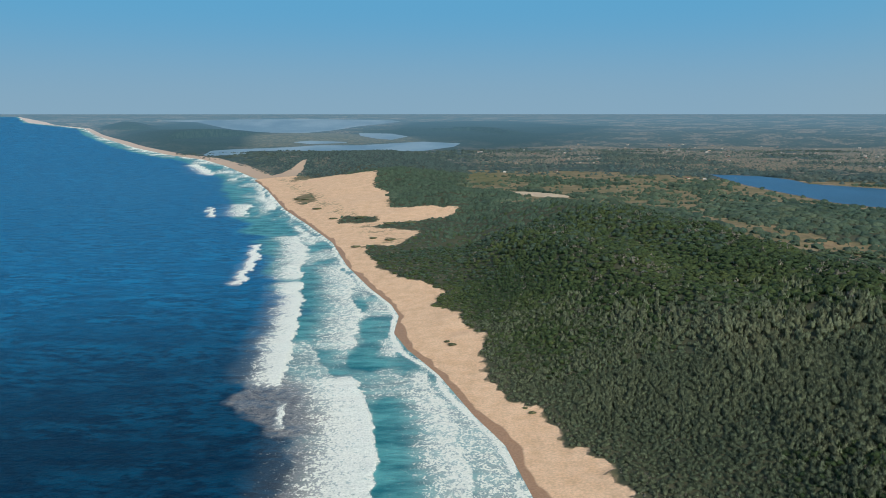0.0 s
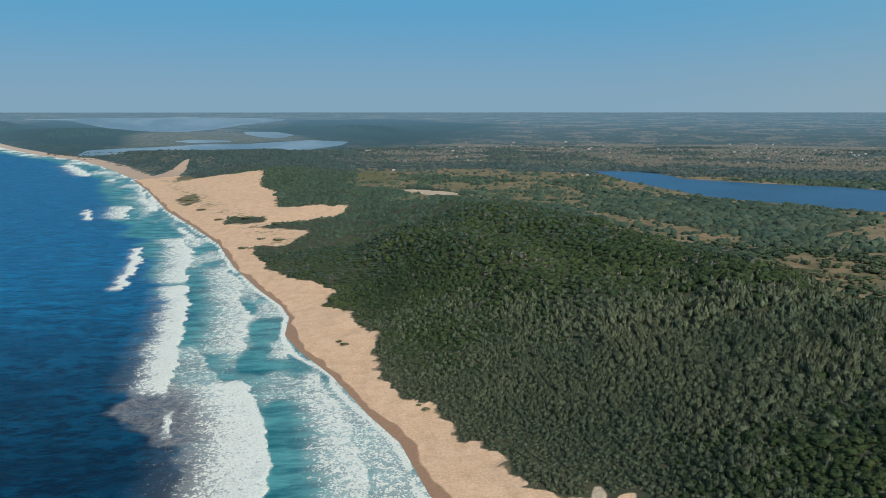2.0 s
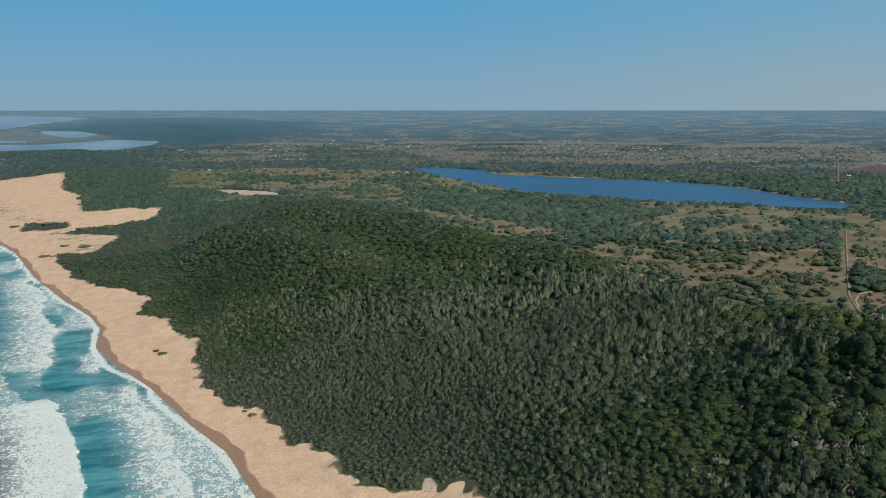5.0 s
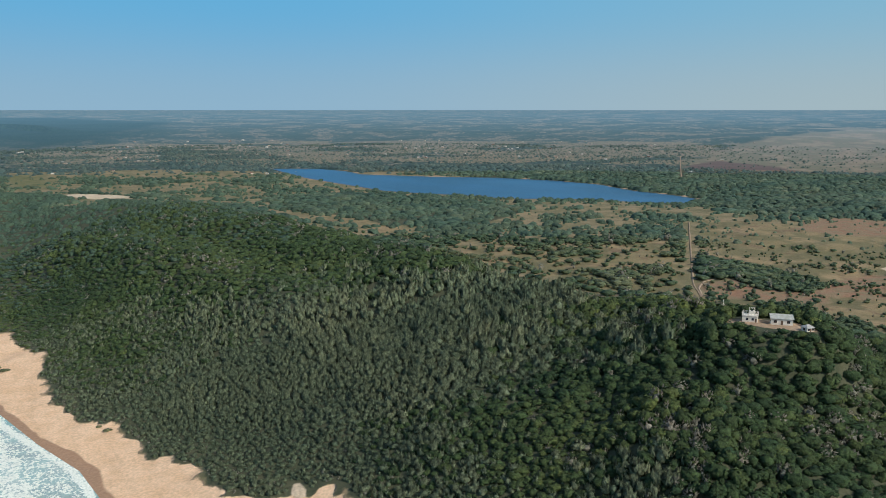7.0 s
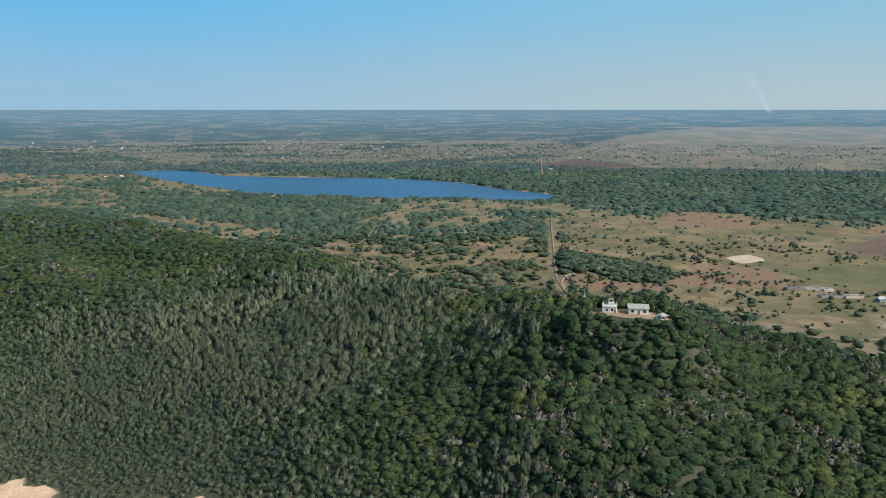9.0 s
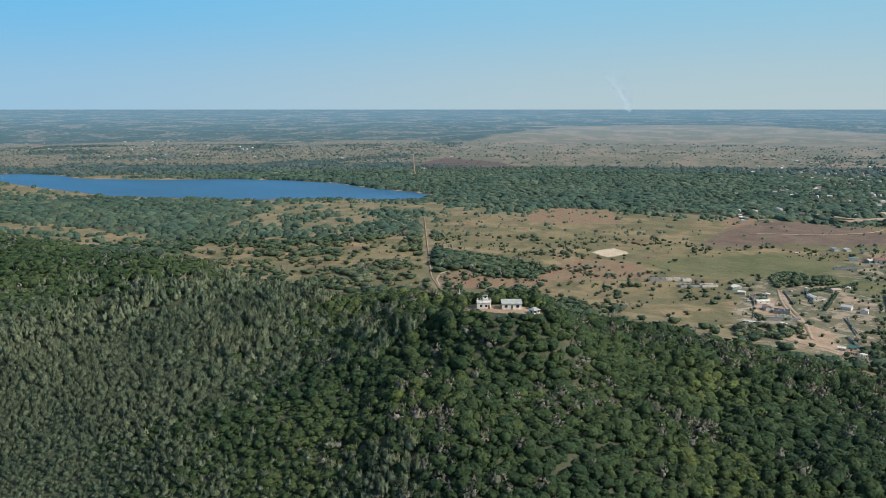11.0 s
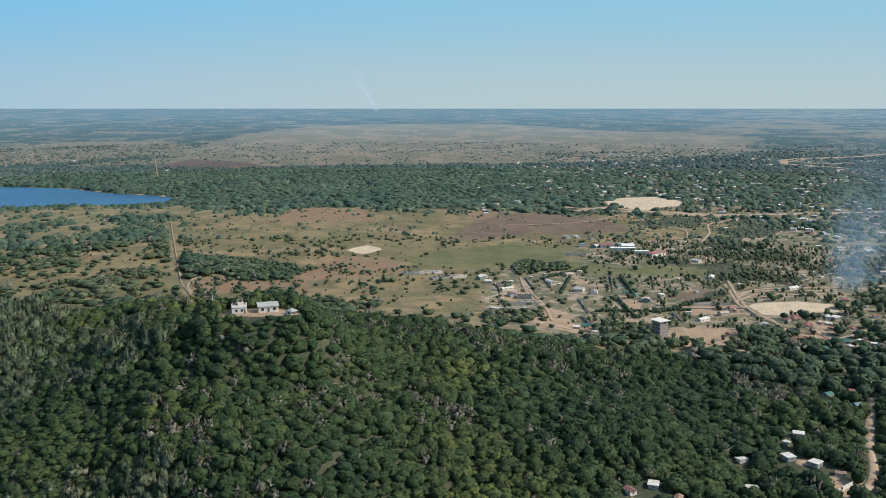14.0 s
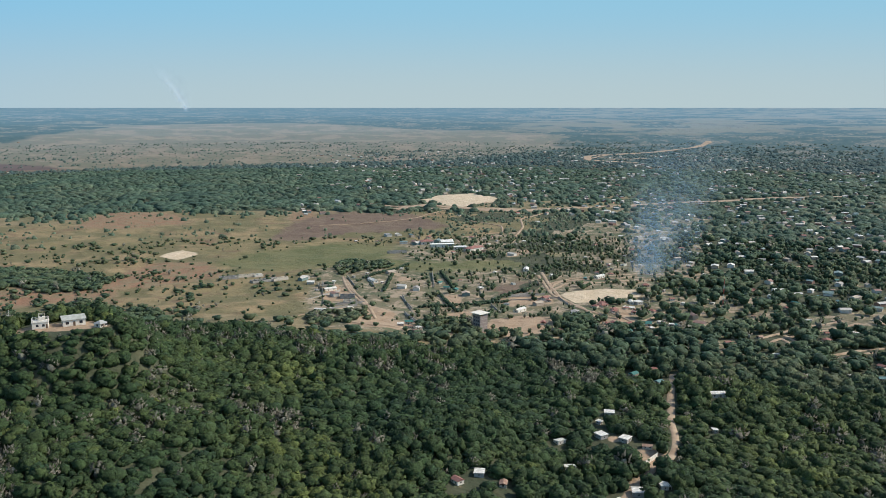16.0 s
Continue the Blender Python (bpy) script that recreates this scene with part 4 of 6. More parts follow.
HOUSES += [(679, 271, 0), (645, 261, 6), (639, 270, 9), (705, 262, 9), (720, 254, 9), (686, 237, 6), (682, 227, 9), (561, 235, 6), (570, 230, 9), (754, 232, 0), (525, 155, 5), (527, 163, 2), (524, 150, 2), (675, 168, 3), (691, 178, 3), (670, 159, 3), (709, 164, 1), (759, 142, 0), (779, 116, 6), (756, 105, 9), (750, 87, 0), (705, 116, 0), (650, 79, 8), (631, 109, 0), (610, 95, 6), (635, 41, 1), (623, 27, 8), (641, 19, 0), (623, 12, 8), (583, 26, 8), (587, 17, 1), (591, 8, 0), (658, 15, 6), (755, 46, 6), (838, 50, 9), (826, 42, 0), (844, 35, 9), (823, 27, 0), (841, 20, 9), (824, 12, 0), (798, 37, 9), (856, 67, 0), (927, 181, 0), (943, 175, 9), (928, 150, 9), (955, 145, 0), (933, 118, 9), (953, 111, 0), (968, 104, 9), (966, 89, 0)]
house_rng = np.random.default_rng(31)
taken = [(hx, hy) for hx, hy, _ in HOUSES]
while len(HOUSES) < 288:
    a, dd = radians(house_rng.uniform(66, 103)), house_rng.uniform(560, 2050)
    if len(HOUSES) < 170:
        a, dd = radians(house_rng.uniform(69, 102)), house_rng.uniform(560, 1000)
    elif house_rng.uniform() < 0.1:
        a, dd = radians(house_rng.uniform(2, 60)), house_rng.uniform(2050, 2300)
    x, y = math.sin(a) * dd, math.cos(a) * dd
    az = math.degrees(a)
    if min((x - p) ** 2 + (y - q) ** 2 for p, q in taken) < 15 ** 2:
        continue
    if dd < 2050 and most(np.array([x]), np.array([y]), MARSHES + PALES + BURNS)[0] > -8:
        continue
    if dd < 900 and az < 75 and house_rng.uniform() < 0.6:
        continue
    taken.append((x, y))
    HOUSES.append((x, y, int(house_rng.choice([0, 0, 0, 2, 9, 9, 3, 5, 8, 1, 7, 5, 8, 1] if dd < 1000 else [10, 10, 11, 10, 12]))))

# far small homes: place, half width, half length, height, rise of the roof, turn
home_rng = np.random.default_rng(83)
HOMES = []
for _ in range(1500):
    a, dd = radians(home_rng.uniform(66, 105)), home_rng.uniform(950, 2900) if home_rng.uniform() < 0.8 else home_rng.uniform(600, 1000)
    if home_rng.uniform() < 0.14:
        a, dd = radians(home_rng.uniform(2, 50)), home_rng.uniform(2600, 4300)
    x, y = math.sin(a) * dd, math.cos(a) * dd
    if rough_noise(np.array([x]), np.array([y]), 150, 87)[0] < 0.45:
        continue
    if dd < 2250 and most(np.array([x]), np.array([y]), MARSHES + PALES + BURNS + [PLAIN])[0] > -8:
        continue
    if min((x - p[0]) ** 2 + (y - p[1]) ** 2 for p in HOUSES) < 16 ** 2:
        continue
    HOMES.append((x, y, home_rng.uniform(2.4, 5.0), home_rng.uniform(1.9, 3.4), 2.6, home_rng.uniform(0.6, 1.4), home_rng.uniform(0, 3.1)))

# roofless buildings: place, width, length, rooms, turn, kind of wall
RUINS = [
    (667, 366, 16, 7, 4, -52, 2, "roofless grey block rooms on a bare slab"), (681, 358, 18, 6, 5, -50, 1, "long roofless cream block rooms"), (686, 347, 8, 6, 2, -48, 0, "small white walled room without a roof"),
    (666, 330, 26, 7, 6, -40, 2, "long low roofless row of grey block rooms"), (674, 320, 14, 6, 3, -40, 1, "low cream block walls of an unbuilt house"), (838, 262, 20, 7, 5, -60, 2, "roofless grey block row by the marsh"),
    (664, 272, 14, 8, 3, -65, 1, "open cream walls of a house being built"), (620, 236, 12, 8, 3, -70, 2, "grey block shell of a house being built"), (600, 226, 10, 7, 2, -60, 1, "small cream block shell on sandy ground"),
]
CLEARINGS = [(308, 262, 12), (312, 252, 12.5), (316, 240, 8.5), (304, 256, 6.5), (325, 278, 8), (172, 1430, 48), (160, 1385, 40)]


def near_line(x, y, line):
    q = np.array(line, float)
    best = np.full(x.shape, 1e18)
    for (ax, ay), (bx, by) in zip(q, q[1:]):
        ex, ey = bx - ax, by - ay
        t = np.clip(((x - ax) * ex + (y - ay) * ey) / (ex * ex + ey * ey), 0, 1)
        best = np.minimum(best, (x - ax - t * ex) ** 2 + (y - ay - t * ey) ** 2)
    return np.sqrt(best)


def tree_cover(x, y):
    """Chance of a tree at a place, and whether it stands in the closed forest."""
    s, lk = shore_side(x, y), signed(x, y, LAKE)
    sand = sand_side(x, y)
    f = forest_side(x, y, s, sand)
    az, d = np.degrees(np.arctan2(x, y)), np.hypot(x, y)
    woods = most(x, y, WOODS) + (rough_noise(x, y, 80, 61) - 0.5) * 60
    patch = rough_noise(x, y, 130, 63) * 0.55 + rough_noise(x, y, 35, 65) * 0.45
    bunch = rough_noise(x, y, 28, 66) * 0.7 + rough_noise(x, y, 110, 68) * 0.3
    p = 0.06 + smooth(patch, 0.485, 0.575) * 0.86
    for polys, few in ((TANS[:1], 0.2), (TANS[1:2], 0.28), (TANS[2:], 0.12), (REDS, 0.13), (MARSHES, 0.015), (BURNS, 0.03), ([PLAIN], 0.08)):
        e = edge(most(x, y, polys), 20)
        p = p * (1 - e) + e * np.minimum(few * 0.45 + few * 2.6 * smooth(bunch, 0.52, 0.64), 0.95)
    village = smooth(az, 70, 78) * smooth(d, 300, 420)
    vp = smooth(patch, 0.30, 0.50) * np.interp(az, [70, 78, 82, 86, 104], [0.42, 0.58, 0.74, 0.8, 0.82])
    veld = veld_at(x, y)
    p = p * (1 - veld) + veld * (0.10 + 0.34 * smooth(bunch, 0.50, 0.60))
    vp = np.maximum(vp, np.interp(az, [72, 82], [0.13, 0.3]))
    vp = vp * (1 - 0.85 * edge(most(x, y, MARSHES + BURNS + DIRTS), 12))
    p = p * (1 - village) + vp * village
    mixed = most(x, y, WOODS[3:4]) > 0
    p = np.where(woods > 0, np.where(mixed & (az > 62), 0.45 + 0.5 * smooth(patch, 0.38, 0.52) * np.interp(az, [62, 70, 80], [1, 0.8, 0.7]), 0.55 + 0.45 * smooth(patch, 0.36, 0.5)), p)
    p = np.where((az > 70) & (d > 1300), np.maximum(p * 0.7, 0.8 * smooth(patch, 0.41, 0.53)) * (1 - 0.9 * smooth(d, 2350, 3500)), p)
    p = np.maximum(p, 0.95 * (most(x, y, THICKS + WOODS[2:3]) + (rough_noise(x, y, 14, 62) - 0.5) * 8 > 0))
    closed = f > 0
    p = np.where(closed, 1.0, p)
    p = np.where((sand > -2) & (sand < 10) & (s > 22), 0.0, p)
    p = np.where((sand > 14) | ((sand > -2) & (s <= 22)) | (lk > -13) | (s < 5) | (most(x, y, PALES) > -3), 0, p)
    p = np.where(open_sand(x, y) > 3, 0, p)
    for width, line in TRACKS:
        p = np.where(near_line(x, y, line) < width * 0.5 + (6 if line[0] in CUTLINES else 2 if line[0] == (322, 8) else 22 if line[0][0] > 2300 else 7 if width > 8 else 1.5), 0, p)
    for cx, cy, r in CLEARINGS:
        p = np.where(np.hypot(x - cx, y - cy) < r, 0, p)
    if d.max() > 600:
        for hx, hy, *_ in HOMES:
            # a bare yard, cleared further towards the camera so that the home shows
            hd = math.hypot(hx, hy)
            along, across = (x * hx + y * hy) / hd, np.abs(x * hy - y * hx) / hd
            p = np.where((across < 8) & (along > hd - 11 - hd * 0.012) & (along < hd + 6), 0, p)
    for hx, hy, _ in HOUSES:
        hd = math.hypot(hx, hy)
        if hd < 1200:
            # the house, and trees cleared towards the camera so that it shows
            along = (x * hx + y * hy) / hd
            across = np.abs(x * hy - y * hx) / hd
            wide, front = (5.5, 12) if hd < 480 else (5, 9)
            p = np.where((across < wide) & (along > hd - front) & (along < hd + 5), 0, p)
    return p, closed, s


def kinds(x, y, rng, closed):
    az, d = np.degrees(np.arctan2(x, y)), np.hypot(x, y)
    w = (rough_noise(x, y, 70, 71) - 0.5)
    cas = closed & (rng.uniform(0, 1, len(x)) > smooth(az + w * 26, 25, 43)) & (rng.uniform(0, 1, len(x)) > smooth(d + w * 210, 520 - 50 * smooth(az, 18, 30), 660 - 50 * smooth(az, 18, 30)))
    grey = ~cas & (rng.uniform(0, 1, len(x)) < 0.03 + 0.25 * (rough_noise(x, y, 40, 75) > 0.64) * closed)
    return cas, grey


def part(name, bm, material, parent, label="", place=None):
    """Links a bmesh as one mesh object under a thing or under a part."""
    me = bpy.data.meshes.new(name)
    bm.to_mesh(me)
    bm.free()
    me.materials.append(material)
    ob = new(name, me)
    ob.parent = parent
    if place:
        ob.matrix_basis = place
    if label:
        ob["label"] = label
    return ob


def crown_mesh(rng, quads, kind, wide, tall, lift, material, tint):
    p, f, n = clump_proto(rng, quads, kind)
    p = p * np.array([wide, wide, tall]) + np.array([0, 0, lift])
    me = sheet("crown", p, f, material, True)
    soft_normals(me, n)
    put_attr(me, "tint", np.full(len(p), tint))
    return me


def limb(bm, a, b, ra, rb, sides=6):
    """A tapered limb between two points."""
    a, b = Vector(a), Vector(b)
    q = (b - a).to_track_quat("Z", "Y").to_matrix()
    rows = []
    for c, r in ((a, ra), (b, rb)):
        rows.append([bm.verts.new(c + q @ Vector((math.cos(2 * math.pi * i / sides) * r, math.sin(2 * math.pi * i / sides) * r, 0))) for i in range(sides)])
    for i in range(sides):
        bm.faces.new((rows[0][i], rows[0][(i + 1) % sides], rows[1][(i + 1) % sides], rows[1][i]))
    bm.faces.new(rows[1])


def tree_template(rng, kind, wide, tall, tint, material, label):
    tree = tagged(new("tree"), label, "tree", "trees of the dune forest")
    bm = bmesh.new()
    limb(bm, (0, 0, -1.0), (0.1, 0, tall * 0.5), 0.26, 0.14)
    for i in range(5):
        a = i * 2.4
        limb(bm, (0.1, 0, tall * (0.28 + 0.05 * i)), (math.cos(a) * wide * 0.33, math.sin(a) * wide * 0.33, tall * (0.52 + 0.07 * i)), 0.12, 0.04, 4)
    part("trunk", bm, M_BARK, tree)
    c = new("crown", crown_mesh(rng, 60, kind, wide, tall * (0.8 if kind != "needle" else 0.95), tall * (0.18 if kind != "needle" else 0.05), material, tint))
    c.parent = tree
    return tree


rng_t = np.random.default_rng(5)
BROAD = [tree_template(rng_t, "broad", w, h, t, M_BROAD, lab) for w, h, t, lab in (
    (8.5, 8.0, 0.25, "large dark green broadleaf tree with a domed crown"), (6.0, 7.0, 0.45, "green broadleaf tree with a rounded crown"), (5.0, 6.4, 0.1, "small blue-green broadleaf tree in the canopy"),
    (7.0, 7.4, 0.68, "olive green broadleaf tree with a loose crown"), (5.6, 6.6, 0.9, "yellow-green broadleaf tree in fresh leaf"), (9.5, 8.4, 0.5, "broad spreading green tree above its neighbours"))]
NEEDLE = [tree_template(rng_t, "needle", w, h, t, M_NEEDLE, lab) for w, h, t, lab in ((4.6, 9.5, 0.2, "tall feathery grey-green casuarina tree"), (3.8, 8.2, 0.6, "slender olive casuarina tree"), (4.2, 10.5, 0.4, "pointed grey-green casuarina tree"))]
GREY = [tree_template(rng_t, "grey", w, h, t, M_GREY, lab) for w, h, t, lab in ((6.0, 7.2, 0.3, "bare pale grey tree with twiggy crown"), (4.6, 6.2, 0.8, "brownish grey leafless tree"))]

for zone, (d0, d1, step, quads) in enumerate(((215, 500, 3.4, 26), (500, 1000, 5.1, 8), (1000, 2100, 8.0, -2), (2100, 3800, 11.5, -1), (215, 800, 2.7, 9))):
    x, y, rng = scatter(100 + zone, d0, d1, step, (1.25, 1.3, 1.9, 1.9, 1.1)[zone])
    p, closed, s = tree_cover(x, y)
    if zone == 4:
        # the low thicket along the edge of the sand
        p = p * closed * (s > 20) * (1 - smooth(s, 110, 175)) * np.where(s > 125, 0.75, 1)
    u = rng.uniform(0, 1, len(x))
    k = u < p * np.where(closed, 0.94, 1)
    x, y, closed, s = x[k], y[k], closed[k], s[k]
    z = height(x, y)
    # none on the slope right under the start of the view
    k = (EYE - 10 - z) < 0.6 * np.hypot(x, y)
    x, y, z, closed, s = x[k], y[k], z[k], closed[k], s[k]
    cas, grey = kinds(x, y, rng, closed)
    if zone in (2, 3):
        grey[:] = False
    patch = rough_noise(x, y, 60, 81)
    tint = np.clip((patch - 0.5) * 1.2 + 0.40 + rng.normal(0, 0.17, len(x)), 0.0, 0.98)
    low = np.interp(s, [0, 60, 120, 210], [0.35, 0.45, 0.6, 1.0]) * (1 - 0.42 * (1 - smooth(np.hypot(x - 308, y - 250), 14, 26)))
    wide = np.where(closed, np.clip(rng.lognormal(0.0, 0.34, len(x)), 0.5, 1.6), np.clip(rng.lognormal(-0.1, 0.5, len(x)), 0.3, 2.0))
    wide = wide * np.where(closed, 1, 0.7 + 0.75 * rough_noise(x, y, 45, 83)) * np.where(most(x, y, WOODS) > 0, 1.15, 1) * (1 - 0.5 * edge(most(x, y, TANS[2:] + REDS), 10) * ~closed) * (1 - 0.4 * edge(signed(x, y, PLAIN), 40)) * (1 - 0.4 * veld_at(x, y))
    wide = np.where(~closed & (most(x, y, THICKS + WOODS[2:3]) > -3), np.maximum(wide, 0.8) * 1.25, wide)
    wide = np.where(~closed & (d0 > 900), wide * (0.55 + 0.9 * rough_noise(x, y, 90, 85)), wide)
    tall = np.clip(wide ** 0.6 * rng.uniform(0.8, 1.2, len(x)), 0.6, 1.6)
    tint = np.clip(tint + 0.32 * (1 - smooth(-sand_side(x, y), 2, 22)) * (s < 300), 0, 0.98)
    tint = np.clip(tint + 0.35 * edge(most(x, y, TANS[1:] + REDS), 20) * ~closed * (most(x, y, WOODS) < 0), 0, 0.98)
    # the wind-clipped canopy towards the beach is even and low
    clip = closed * (1 - smooth(np.degrees(np.arctan2(x, y)), 20, 42))
    tall, wide = tall * (1 - 0.7 * clip) + 0.85 * 0.7 * clip, wide * (1 - 0.5 * clip) + 0.9 * 0.5 * clip
    tint = np.clip(tint + clip * (0.42 - tint) * 0.5, 0, 0.98)
    # crowns on the far slopes tinted brighter: sunlight on them put into the colour
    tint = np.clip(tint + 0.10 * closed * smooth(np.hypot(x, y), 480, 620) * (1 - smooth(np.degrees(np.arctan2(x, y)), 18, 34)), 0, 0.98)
    # stands of taller and lower trees; shade of the hollows painted into casuarina tint
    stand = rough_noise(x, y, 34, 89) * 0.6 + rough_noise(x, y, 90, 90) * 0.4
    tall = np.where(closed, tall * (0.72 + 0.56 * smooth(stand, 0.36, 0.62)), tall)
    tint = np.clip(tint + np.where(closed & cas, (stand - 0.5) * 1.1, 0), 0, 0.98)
    # a fresh yellow-green stand, and a stand of bare trees
    tint = np.clip(tint + 0.5 * np.exp(-((x - 262) / 24) ** 2 - ((y - 122) / 14) ** 2), 0, 0.98)
    grey |= closed & ~cas & (rng.uniform(0, 1, len(x)) < 0.3 * np.exp(-((x - 232) ** 2 + (y - 217) ** 2) / 26 ** 2))
    az, d = np.degrees(np.arctan2(x, y)), np.hypot(x, y)
    alone = closed & (d < 272) & (az > 34) & (az < 84) & (zone == 0)
    for i in np.nonzero(alone)[0][:300]:
        bank = NEEDLE if cas[i] else GREY if grey[i] else BROAD
        src = bank[int(rng.integers(0, len(bank)))]
        q = 0.85 * float(wide[i]) ** 0.5
        m = pose(x[i], y[i], z[i] - 0.3, 0, 0, float(rng.uniform(0, 360))) @ Matrix.Diagonal((q, q, q, 1))
        copy_thing(src, m)
    alone[np.nonzero(alone)[0][300:]] = False
    # with distance more crowns take the leaf colour blued for haze
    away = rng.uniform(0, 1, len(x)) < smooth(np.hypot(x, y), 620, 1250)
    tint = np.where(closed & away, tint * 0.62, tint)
    if zone == 4:
        grey |= closed & (rng.uniform(0, 1, len(x)) < 0.35 * (1 - smooth(-sand_side(x, y), 3, 16)))
        cas &= ~grey
    grow = (1.06, 1.12, 1.06, 1.4, 0.62)[zone]
    if zone == 3:
        grey[:], closed[:] = False, False
    for kind, m, mat, nm, lab in (("needle", cas, M_NEEDLE, "casuarina_woodland", "grey-green casuarina trees packed on the seaward dune"), ("grey", grey, M_GREY, "bare_woodland", "pale grey leafless trees among green ones"), ("broad", ~cas & ~grey & closed & ~away, M_BROAD, "dune_forest", "dense dark green broadleaf forest on the dune"), ("broad", ~cas & ~grey & closed & away, M_FARWOOD, "dune_forest", "dense forest on the far dunes, leaves blued for haze"), ("broad", ~cas & ~grey & ~closed, M_SCRUB, "bushveld", "round dark bushes and small trees on dry land")):
        m = m & ~alone
        if m.sum() < 3:
            continue
        w, h = {"needle": (5.9, 6.8), "grey": (5.2, 6.4), "broad": (5.8 if zone == 0 else 7.4, 5.4)}[kind]
        if mat == M_SCRUB:
            w, h = (5.6, 3.7) if zone < 2 else (7.4, 4.6)
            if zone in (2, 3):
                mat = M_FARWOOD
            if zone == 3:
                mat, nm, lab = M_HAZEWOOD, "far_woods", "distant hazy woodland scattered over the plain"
        if mat == M_SCRUB:
            # garden trees of the village stand taller than the bushes of the plain
            h = h * (1 + 0.5 * smooth(az[m], 72, 78))
            w = w * (1 - 0.12 * smooth(az[m], 72, 78))
        wood_in = most(x[m], y[m], WOODS) > 0
        sink = np.where(closed[m], rng.uniform(0.8, 2.4, m.sum()) * (1 - 0.6 * clip[m]) + 1.4 * clip[m], np.where(wood_in & (zone == 2), 1.0, 0.4)) * low[m]
        pl = np.stack([x[m], y[m], z[m] - sink], 1)
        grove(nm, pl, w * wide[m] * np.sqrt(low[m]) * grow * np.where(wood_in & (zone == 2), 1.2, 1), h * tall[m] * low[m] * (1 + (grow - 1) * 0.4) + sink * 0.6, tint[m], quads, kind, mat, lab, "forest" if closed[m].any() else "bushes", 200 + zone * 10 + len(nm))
# the templates stand in the forest too
for i, ob in enumerate(BROAD + NEEDLE + GREY):
    tx, ty = 196 + i * 7.0, 168 - i * 6.0
    ob.matrix_basis = pose(tx, ty, float(height(np.array([tx]), np.array([ty]))[0]) - 0.3)


def ground_z(x, y):
    return float(height(np.array([float(x)]), np.array([float(y)]))[0])


# ---- shrubs on the sand ----
for i, (x, y, w) in enumerate(((7, 596, 7), (3, 604, 5), (-128, 1313, 26), (-78, 1225, 22), (-48, 1212, 20), (-111, 1060, 14), (50, 454, 5), (-267, 1625, 22), (-221, 1466, 18), (-174, 1327, 16), (-287, 1648, 16), (-69, 1085, 16), (-93, 1110, 12), (47, 462, 3.5))):
    sh = tagged(new("dune_shrub"), "low green shrub mat spreading on the bare sand", "shrub", "shrubs on the beach sand")
    bm = bmesh.new()
    for a in range(5):
        limb(bm, (0, 0, -0.2), (math.cos(a * 1.3) * w * 0.3, math.sin(a * 1.3) * w * 0.3, 0.5), 0.07, 0.03, 4)
    part("stem", bm, M_BARK, sh)
    c = new("foliage", crown_mesh(np.random.default_rng(900 + i), 70, "broad", w, 0.7 + w * 0.08, -0.1, M_DUNE, 0.2 + 0.1 * (i % 7)))
    c.parent = sh
    sh.matrix_basis = pose(x, y, ground_z(x, y), 0, 0, 37 * i)

# ---- dirt tracks ----
M_TRACK = plain_material("sandy_track", (0.33, 0.22, 0.135), (0.43, 0.31, 0.20), 0.95, 0.15)


M_CUTLINE = plain_material("red_earth_cutline", (0.26, 0.18, 0.108), (0.32, 0.225, 0.14), 0.95, 0.1)


def track(line, width, label="pale sandy dirt track worn through grass"):
    q = np.array(line, float)
    seg = np.hypot(*np.diff(q, axis=0).T)
    t = np.concatenate([[0], np.cumsum(seg)])
    u = np.arange(0, t[-1], max(4.0, t[-1] / 160))
    x, y = np.interp(u, t, q[:, 0]), np.interp(u, t, q[:, 1])
    for _ in range(3):
        x[1:-1], y[1:-1] = (x[:-2] + 2 * x[1:-1] + x[2:]) / 4, (y[:-2] + 2 * y[1:-1] + y[2:]) / 4
    nx, ny = -np.gradient(y), np.gradient(x)
    ln = np.hypot(nx, ny)
    w = width * 0.5 * (0.75 + 0.5 * rough_noise(x, y, 25, 91))
    cols = []
    for k, drop in ((-1.3, -0.2), (-0.9, 0.14), (0, 0.2), (0.9, 0.14), (1.3, -0.2)):
        ex, ey = x + nx / ln * w * k, y + ny / ln * w * k
        cols.append(np.stack(bend(ex, ey, height(ex, ey) + drop + 0.0005 * np.hypot(ex, ey)), 1))
    n = len(u)
    co = np.concatenate(cols)
    i = (np.arange(4)[:, None] * n + np.arange(n - 1)[None, :]).ravel()
    me = sheet("road", co, np.stack([i, i + n, i + n + 1, i + 1], 1), M_CUTLINE if line[0] in CUTLINES else M_TRACK)
    return tagged(new("road", me), label, "dirt road", kind="structure")


for width, line in TRACKS:
    track(line, width * (0.85 if line[0] == (834, 821) else 0.6 if line[0] == (1998, 2019) else 1))

# ---- houses ----
M_WHITE = plain_material("white_plaster", (0.66, 0.58, 0.46), (0.80, 0.72, 0.59), 0.85, 0.7)
M_CREAM = plain_material("cream_plaster", (0.58, 0.48, 0.36), (0.66, 0.57, 0.44), 0.85, 0.7)
M_GREYW = plain_material("bare_cement_block", (0.32, 0.285, 0.24), (0.42, 0.38, 0.32), 0.9, 0.9)
M_BRICK = plain_material("brown_block", (0.23, 0.18, 0.155), (0.29, 0.235, 0.20), 0.9, 0.9)
M_TIN = plain_material("weathered_tin", (0.50, 0.45, 0.37), (0.78, 0.72, 0.61), 0.85, 0.5)
M_PALE = plain_material("light_tin", (0.62, 0.57, 0.48), (0.80, 0.75, 0.65), 0.85, 0.5)
